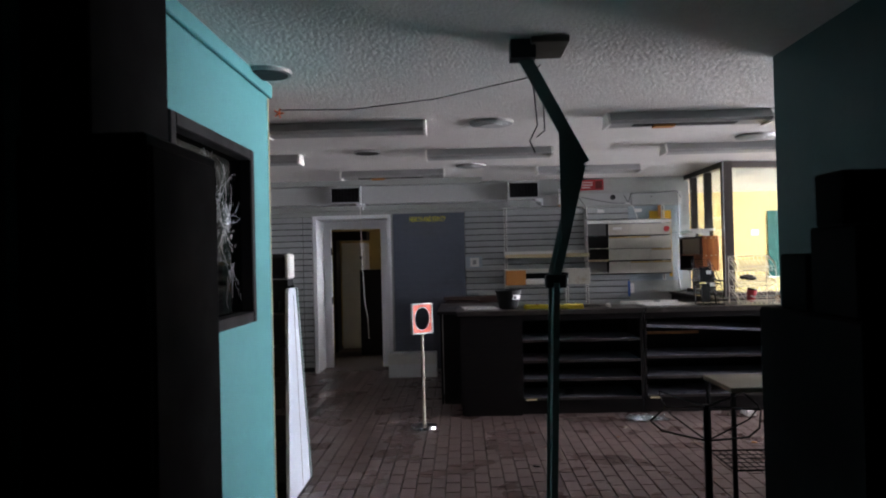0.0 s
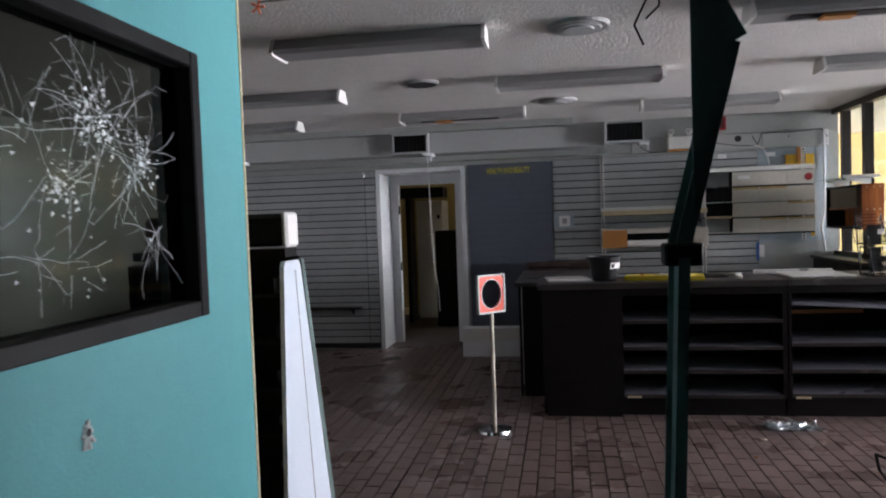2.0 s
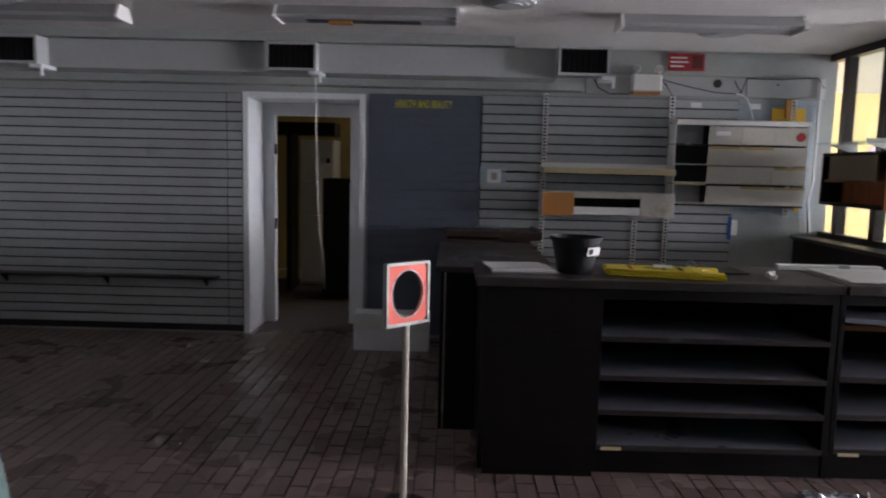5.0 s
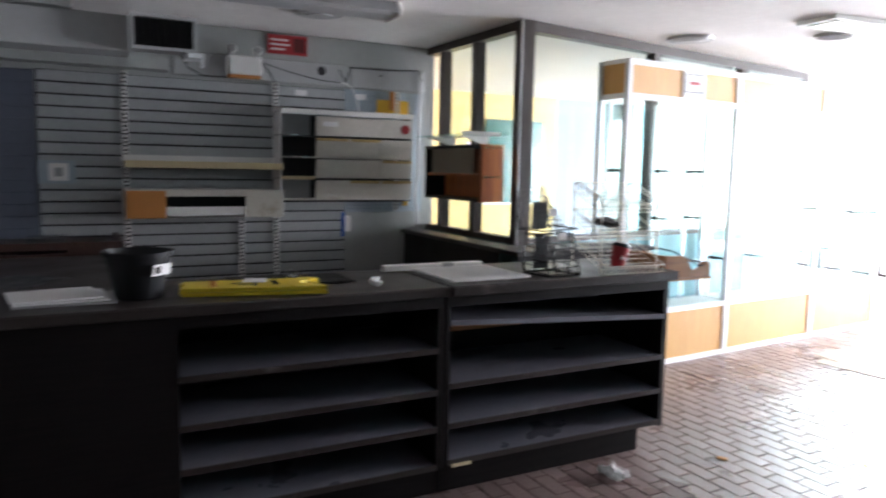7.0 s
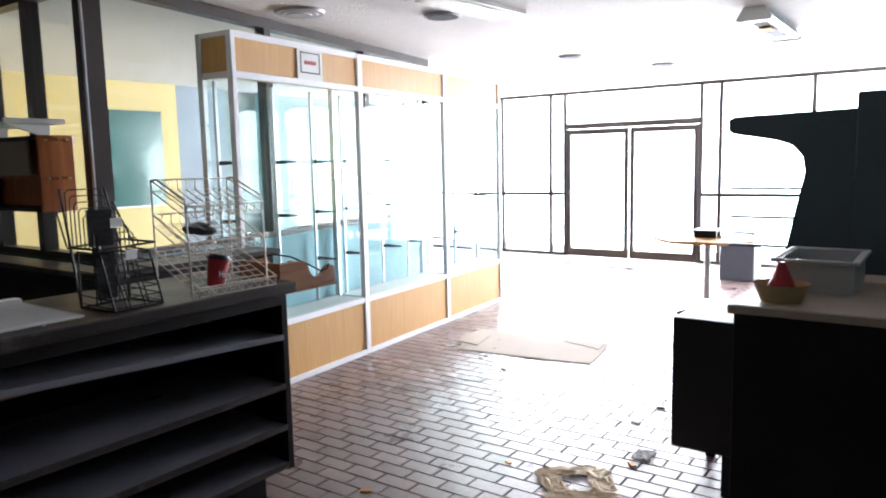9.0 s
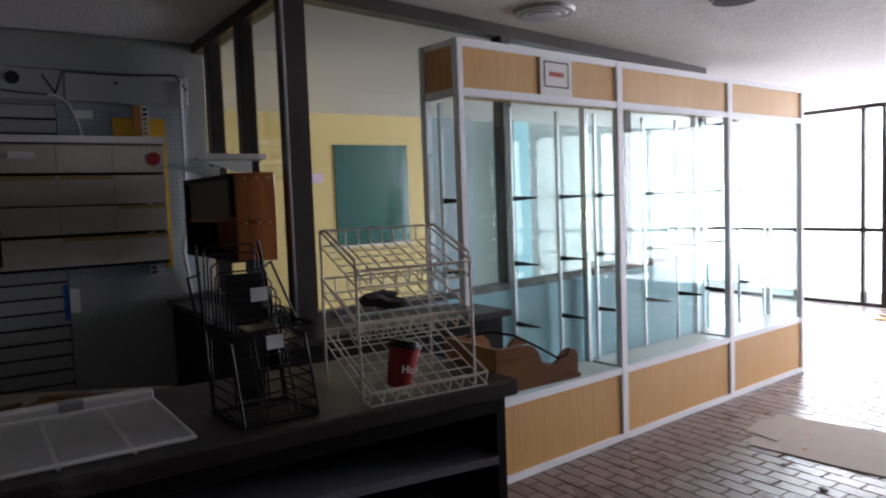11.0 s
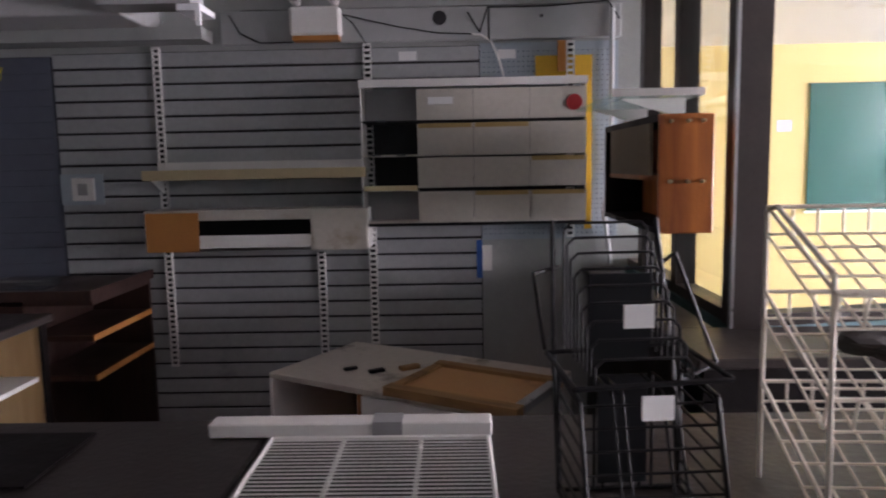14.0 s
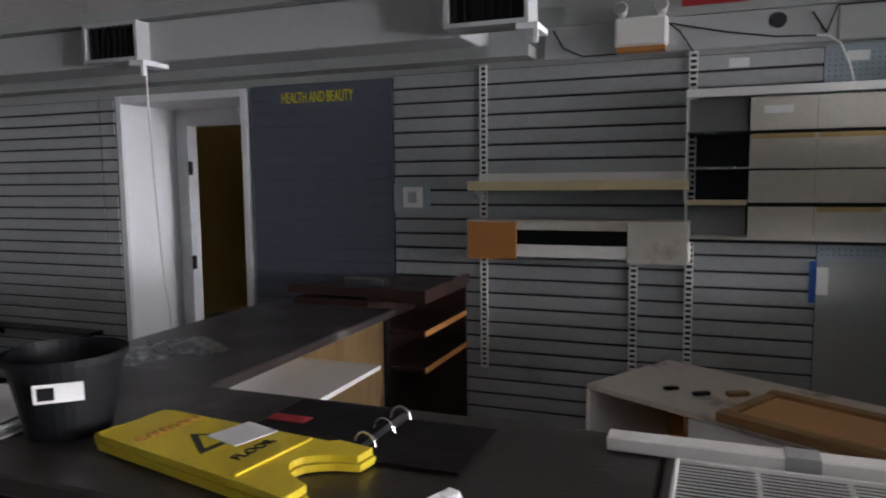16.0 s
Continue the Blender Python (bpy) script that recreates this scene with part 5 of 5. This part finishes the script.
part("post", tube(bmesh.new(), (0, 0, 0), (0, 0, 0.84), 0.016), BLACKM, hs)
part("base", cone(bmesh.new(), 0, 0, 0, 0.015, 0.16, 0.15, 24), BLACKM, hs)
for k in range(4):
    a = 0.4 + k * 1.5708
    c, s = math.cos(a), math.sin(a)
    loop = [(0, 0, 0.83), (0.26 * c - 0.05 * s, 0.26 * s + 0.05 * c, 0.86), (0.3 * c, 0.3 * s, 0.8), (0.24 * c, 0.24 * s, 0.75), (0.0, 0, 0.68)]
    part("loop", path(bmesh.new(), loop, 0.004), BLACKM, hs)

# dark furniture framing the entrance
# near-black with little gloss: the entrance's darkness is put into this colour
UNLIT_BLACK = mat("unlit_black_paint", (0.004, 0.004, 0.0045), 0.8, 0, 0.2, 5, spec=0.1)
lc = thing("dark_locker", "black cabinet against the teal wall, coloured for the unlit corner", "cabinet", 0.125, 2.5, 0)
part("body", B(0.0, 0.325, 0, 0.5, 0.0, 1.84, bevel=0.006), UNLIT_BLACK, lc)
part("door", B(0.325, 0.335, 0.02, 0.48, 0.03, 1.81, bevel=0.003), UNLIT_BLACK, lc)
# added box, fills the shaded upper corner of the teal wall with black
part("shade_box", B(0.0, 0.18, 0.02, 0.5, 1.84, 2.44, bevel=0.006), UNLIT_BLACK, lc)
rcb = thing("dark_rack", "rack loaded with boxes, coloured near-black for the unlit room", "rack", 2.02, 2.22, 0)
part("body", B(0, 0.6, 0, 0.5, 0, 1.36, bevel=0.006), UNLIT_BLACK, rcb)
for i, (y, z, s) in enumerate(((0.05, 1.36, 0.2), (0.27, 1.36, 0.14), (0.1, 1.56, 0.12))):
    part("box", B(0.02, 0.4, y, y + s, z, z + s, bevel=0.005), UNLIT_BLACK, rcb)

# ---- right-hand counter and clutter ----
rg = thing("checkout_counter", "dark brown freestanding counter on casters", "counter", 4.95, 4.62, 0)
part("body", B(0, 0.95, 0, 1.24, 0.13, 0.92, bevel=0.004), COUNTER, rg)
part("top", B(-0.02, 0.97, -0.02, 1.26, 0.92, 0.955, bevel=0.005), mat("tan_laminate_top", (0.34, 0.27, 0.2), 0.45, 0, 0.1, 4), rg)
for x in (0.08, 0.87):
    for y in (0.08, 1.16):
        ca = part("caster", B(x - 0.025, x + 0.025, y - 0.02, y + 0.02, 0.08, 0.13), BLACKM, rg)
        part("wheel", tube(bmesh.new(), (x - 0.015, y, 0.045), (x + 0.015, y, 0.045), 0.045, 16), BLACKP, ca)
r2 = thing("dark_cabinet", "low black cabinet beside the checkout counter", "cabinet", 5.3, 5.92, 0)
part("body", B(0, 0.5, 0, 0.28, 0.2, 0.8, bevel=0.004), BLACKP, r2)
part("leg", B(0.02, 0.06, 0.02, 0.06, 0, 0.2), BLACKM, r2)
part("leg", B(0.44, 0.48, 0.2, 0.24, 0, 0.2), BLACKM, r2)
tote = thing("grey_tote", "grey plastic tote tray on the checkout counter", "tray", 5.3, 5.5, 0.957)
part("base", B(0, 0.42, 0, 0.28, 0, 0.01), GREYP, tote)
for a in ((0, 0.42, 0, 0.012), (0, 0.42, 0.268, 0.28), (0, 0.012, 0.012, 0.268), (0.408, 0.42, 0.012, 0.268)):
    part("wall", B(a[0], a[1], a[2], a[3], 0.01, 0.13), GREYP, tote)
for a in ((-0.02, 0.44, -0.02, 0), (-0.02, 0.44, 0.28, 0.3), (-0.02, 0, 0, 0.28), (0.42, 0.44, 0, 0.28)):
    part("rim", B(a[0], a[1], a[2], a[3], 0.12, 0.135, bevel=0.003), GREYP, tote)
bas = thing("wicker_basket", "small wicker basket with a dark red cone inside", "basket", 5.08, 5.72, 0.957)
part("basket", cone(cone(bmesh.new(), 0, 0, 0, 0.07, 0.07, 0.1, 24, False), 0, 0, 0.0, 0.03, 0.068, 0.08, 24), WICKER, bas)
part("cone", cone(bmesh.new(), 0, 0, 0.03, 0.15, 0.06, 0.012, 16), REDCUP, bas, "dark red cone")
tal = thing("tall_cabinet", "tall dark blue-black cabinet with a projecting arm", "cabinet", 6.35, 4.62, 0)
TALL = mat("blue_black_panel", (0.035, 0.055, 0.065), 0.5, 0, 0.1, 4)
part("body", B(0, 0.5, 0, 1.0, 0, 1.82, bevel=0.006), TALL, tal)
arm = [(1.0, 0), (1.42, 0), (1.33, 0.93), (1.26, 1.3), (1.235, 1.42), (1.25, 1.5), (1.3, 1.56), (1.38, 1.59), (1.6, 1.63), (1.63, 1.65), (1.63, 1.71), (1.6, 1.725), (1.0, 1.74)]
part("arm", prism(bmesh.new(), arm, "x", 0.05, 0.12), TALL, tal, "curved side panel with a projecting arm")
for z in (1.0, 1.16, 1.32):
    part("shelf_pin", B(0.06, 0.1, 1.24, 1.62, z, z + 0.012), BLACKM, tal)

ct = thing("cafe_table", "pedestal cafe table with a brown wooden top", "table", 9.1, 7.08, 0)
part("top", prism(bmesh.new(), [(-0.45, -0.2), (-0.2, -0.45), (0.2, -0.45), (0.45, -0.2), (0.45, 0.2), (0.2, 0.45), (-0.2, 0.45), (-0.45, 0.2)], "z", 0.72, 0.75), HONEY, ct)
part("pole", tube(bmesh.new(), (0, 0, 0.05), (0, 0, 0.72), 0.03, 14), ALU, ct)
for k in range(4):
    a = 0.6 + k * 1.5708
    part("foot", path(bmesh.new(), [(0, 0, 0.08), (0.28 * math.cos(a), 0.28 * math.sin(a), 0.02)], 0.018), BLACKM, ct)
tr = thing("table_tray", "small dark tray raised on the cafe table", "tray", 9.1, 7.08, 0.752)
part("tray", B(-0.16, 0.16, -0.12, 0.12, 0.06, 0.075), COUNTER, tr)
part("foot", B(-0.1, -0.06, -0.1, 0.1, 0, 0.06), BLACKM, tr)
part("foot", B(0.06, 0.1, -0.1, 0.1, 0, 0.06), BLACKM, tr)
bb = thing("dark_bin", "dark box bin on the floor near the shopfront", "bin", 11.2, 7.1, 0)
part("body", B(0, 0.4, 0, 0.4, 0, 0.6, bevel=0.01), PANEL, bb)

# ---- litter ----
cd = thing("cardboard_sheet", "flattened cardboard sheet on the floor", "cardboard", 6.96, 7.33, 0.0, 0)
part("sheet", prism(bmesh.new(), [(0.0, 0.0), (0.3, 0.04), (0.62, 0.1), (0.66, 0.7), (0.54, 1.28), (0.3, 1.3), (0.06, 1.24), (0.02, 1.16), (-0.14, 1.08), (-0.08, 0.5)], "z", 0.002, 0.006), CARD, cd)
part("flap", prism(bmesh.new(), [(0.02, 1.0), (0.35, 1.08), (0.33, 1.26), (0.06, 1.22)], "z", 0.007, 0.012), CARD, cd)
part("flap", prism(bmesh.new(), [(0.4, 0.1), (0.62, 0.14), (0.64, 0.4), (0.5, 0.44)], "z", 0.007, 0.011), CARD, cd)
for k, (x, y, ln, rz, mm) in enumerate(((11.7, 9.0, 0.9, 96, YELLOWP), (11.82, 9.1, 0.7, 84, CREAM), (11.6, 8.5, 0.6, 100, BROWN), (11.75, 9.5, 0.5, 70, PLY))):
    stick = thing("loose_strip", "loose painted wooden strip lying by the shop door", "strip", x, y, 0, rz, group="loose strips")
    part("strip", B(0, ln, 0, 0.04, 0.0, 0.015, bevel=0.002), mm, stick)


def crumple(name, label, cat, x, y, w, d, hgt, m, seed, z=0.002, rz=0):
    bm = bmesh.new()
    bmesh.ops.create_grid(bm, x_segments=22, y_segments=16, size=0.5)
    for v in bm.verts:
        q = v.co * 5 + Vector((seed * 3.1, seed * 1.7, 0))
        v.co = Vector((v.co.x * w + 0.1 * w * noise.noise(q * 0.8), v.co.y * d + 0.1 * d * noise.noise(q * 0.8 + Vector((9, 0, 0))), 0.004 + hgt * abs(noise.noise(q * 1.6))))
    bmesh.ops.solidify(bm, geom=bm.faces[:], thickness=0.002)
    t = thing(name, label, cat, x, y, z, rz)
    part("sheet", bm, m, t)
    return t


wrap = thing("paper_wrapping", "torn ring of tan paper wrapping on the floor", "paper", 4.98, 6.5, 0.002, -55)
random.seed(17)
for x, y, w, d, rz in ((0.0, 0.26, 0.3, 0.1, 5), (0.17, 0.16, 0.11, 0.22, -8), (-0.14, 0.14, 0.1, 0.26, 12), (0.0, 0.0, 0.3, 0.12, -12), (-0.08, -0.16, 0.1, 0.26, 18), (0.1, -0.2, 0.1, 0.32, -24), (-0.2, -0.26, 0.2, 0.07, 10), (0.2, -0.32, 0.18, 0.16, 40), (0.02, -0.34, 0.2, 0.07, -30)):
    bm = bmesh.new()
    bmesh.ops.create_grid(bm, x_segments=12, y_segments=12, size=0.5)
    seed = random.uniform(0, 50)
    for v in bm.verts:
        q = v.co * 3.5 + Vector((seed, seed * 0.7, 0))
        v.co = Vector((v.co.x * w + 0.25 * w * noise.noise(q), v.co.y * d + 0.2 * d * noise.noise(q + Vector((9, 0, 0))), 0.003 + 0.022 * abs(noise.noise(q * 1.3))))
    bmesh.ops.solidify(bm, geom=bm.faces[:], thickness=0.002)
    part("strip", bm, PAPERT, wrap).matrix_basis = pose(x * 0.75, y, 0, 0, 0, rz)
crumple("plastic_packet", "crumpled clear and white plastic packet on the floor", "packet", 2.86, 7.34, 0.36, 0.2, 0.06, CLEARP, 4)
crumple("plastic_packet", "folded white printed packet on the floor", "packet", 2.86, 7.35, 0.26, 0.14, 0.03, WHITEP, 8, 0.003)
crumple("crumpled_tissue", "crumpled white tissue on the floor", "tissue", 3.82, 7.44, 0.1, 0.14, 0.07, WHITEP, 5)
crumple("paper_scrap", "white paper scrap with a black clip on the floor", "scrap", 5.57, 6.42, 0.12, 0.1, 0.02, WHITEP, 6)
crumple("paper_scrap", "pale scrap of card on the floor", "scrap", 1.06, 8.6, 0.2, 0.2, 0.03, CARD, 7)
crumple("foil_scrap", "pale blue plastic scrap on the floor", "scrap", 6.0, 6.24, 0.16, 0.08, 0.02, PALEBLUE, 9)
random.seed(21)
for k in range(34):
    x, y = random.uniform(1.5, 9.5), random.uniform(5.3, 8.3)
    if y > 7.5 and x < 4.5 or 4.8 < x < 6 and y < 6.3:
        continue
    if y < 4.7:
        continue
    d = thing("debris_chip", "small chip of debris on the floor", "debris", x, y, 0, random.uniform(0, 180), group="floor debris")
    s = random.uniform(0.006, 0.022)
    part("chip", B(-s, s * 1.5, -s * 0.6, s * 0.7, 0, s * 0.5, bevel=0.001), random.choice((WHITEP, TAN, BLACKM, CARD)), d)

# ---- ceiling fittings ----
def strip_light(x, y, broken=False, ln=1.2):
    f = thing("strip_light", "grey fluorescent strip light %s under the ceiling" % ("with its cover missing" if broken else "switched off"), "ceiling light", x, y, H - 0.085, group="strip lights")
    part("housing", prism(bmesh.new(), [(-0.11, 0.02), (-0.06, 0.085), (0.06, 0.085), (0.11, 0.02), (0.09, 0.0), (-0.09, 0.0)], "x", 0.02, ln - 0.02), GREYP, f)
    for a in (0.0, ln - 0.02):
        part("end_cap", prism(bmesh.new(), [(-0.12, 0.0), (-0.07, 0.085), (0.07, 0.085), (0.12, 0.0), (0.1, -0.012), (-0.1, -0.012)], "x", a, a + 0.02), WHITEM, f, "white end cap")
    if broken:
        part("gap", B(0.2, ln - 0.25, -0.05, 0.05, -0.004, -0.001), GROOVE, f)
        part("ballast", B(0.35, 0.5, -0.04, 0.04, -0.02, -0.004), TAN, f)
    return f


for x, y, br in ((-0.22, 6.1, 0), (2.3, 6.05, 1), (-1.5, 7.62, 0), (0.9, 7.55, 0), (3.15, 7.6, 0), (-0.15, 9.0, 1), (2.1, 9.05, 0), (-2.4, 9.1, 0), (7.6, 6.4, 1)):
    strip_light(x, y, bool(br))
tf = thing("troffer_light", "flat recessed ceiling light with a stained cover", "ceiling light", 5.75, 7.75, H - 0.03, -5)
part("frame", B(0, 0.9, 0, 0.3, 0, 0.029), WHITEM, tf)
part("cover", B(0.05, 0.85, 0.04, 0.26, -0.006, -0.001), BEIGE, tf)


def diffuser(x, y, dark):
    d = thing("ceiling_diffuser", ("open dark round ceiling hole with a rim" if dark else "round grey ceiling air diffuser"), "ceiling vent", x, y, H - 0.02, group="ceiling vents")
    part("rim", cone(bmesh.new(), 0, 0, 0.0, 0.019, 0.125 if dark else 0.16, 0.13 if dark else 0.17, 28), GREYP, d)
    if dark:
        part("hole", cone(bmesh.new(), 0, 0, -0.004, 0, 0.11, 0.11, 24), GROOVE, d)
    else:
        for r in (0.12, 0.08):
            part("ring", cone(bmesh.new(), 0, 0, -0.012 if r < 0.1 else -0.006, 0, r, r + 0.01, 24), DUCT, d)
    return d


for x, y, dk_ in ((1.47, 6.2, 0), (1.35, 8.7, 0), (3.86, 7.2, 0), (0.35, 7.5, 1), (0.2, 4.58, 1), (5.65, 8.85, 0), (6.38, 8.19, 1), (8.9, 8.4, 1), (2.95, 9.5, 0), (10.2, 7.9, 1), (-2.0, 8.9, 0)):
    diffuser(x, y, dk_)
dbx = thing("dark_ceiling_box", "dark steel box fixed to the ceiling above the bent frame", "ceiling box", 1.57, 4.1, H - 0.03)
part("box", B(0, 0.18, 0, 0.3, 0, 0.029, bevel=0.004), BROWN, dbx)

# ---- floor pavers ----
PW, PL = 0.098, 0.2
paver_floor = thing("paver_floor", "worn brown brick paver floor with dark joints", "floor", 0, 0, 0, kind="structure")
one = mesh_of("paver", B(0.003, PW - 0.003, 0.003, PL - 0.003, -0.013, 0.0, bevel=0.002), BRICK)
verts, faces = [], []
random.seed(3)
nx0, nx1 = int(-3.4 / PW), int(12.44 / PW)
for i in range(nx0, nx1):
    x = i * PW
    off = PL / 2 if i % 2 else 0
    y = (2.8 if x > -0.1 else 2.9) + off - PL / 2
    if 0.1 < x < 2.1:
        y -= 6 * PL
    while y < (13.2 if x > 4.3 else YB) - 0.02:
        dz = random.uniform(-0.0018, 0.0)
        if 1.6 <= x < 4.6 and 6.0 <= y < 7.8:
            ob = new("paver", one)
            ob.parent = paver_floor
            ob.location = (x, y, dz)
        else:
            n = len(verts)
            a, b, c, d = x + 0.003, x + PW - 0.003, y + 0.003, y + PL - 0.003
            e = 0.0025
            verts += [(a, c, -0.013), (b, c, -0.013), (b, d, -0.013), (a, d, -0.013), (a + e, c + e, dz), (b - e, c + e, dz), (b - e, d - e, dz), (a + e, d - e, dz)]
            faces += [(n + 4, n + 5, n + 6, n + 7)] + [(n + k, n + (k + 1) % 4, n + 4 + (k + 1) % 4, n + 4 + k) for k in range(4)]
        y += PL
me = bpy.data.meshes.new("paver_field")
me.from_pydata(verts, [], faces)
me.materials.append(BRICKS)
pf = new("paver_field", me)
pf.parent = paver_floor
tagged(pf, kind="stuff")
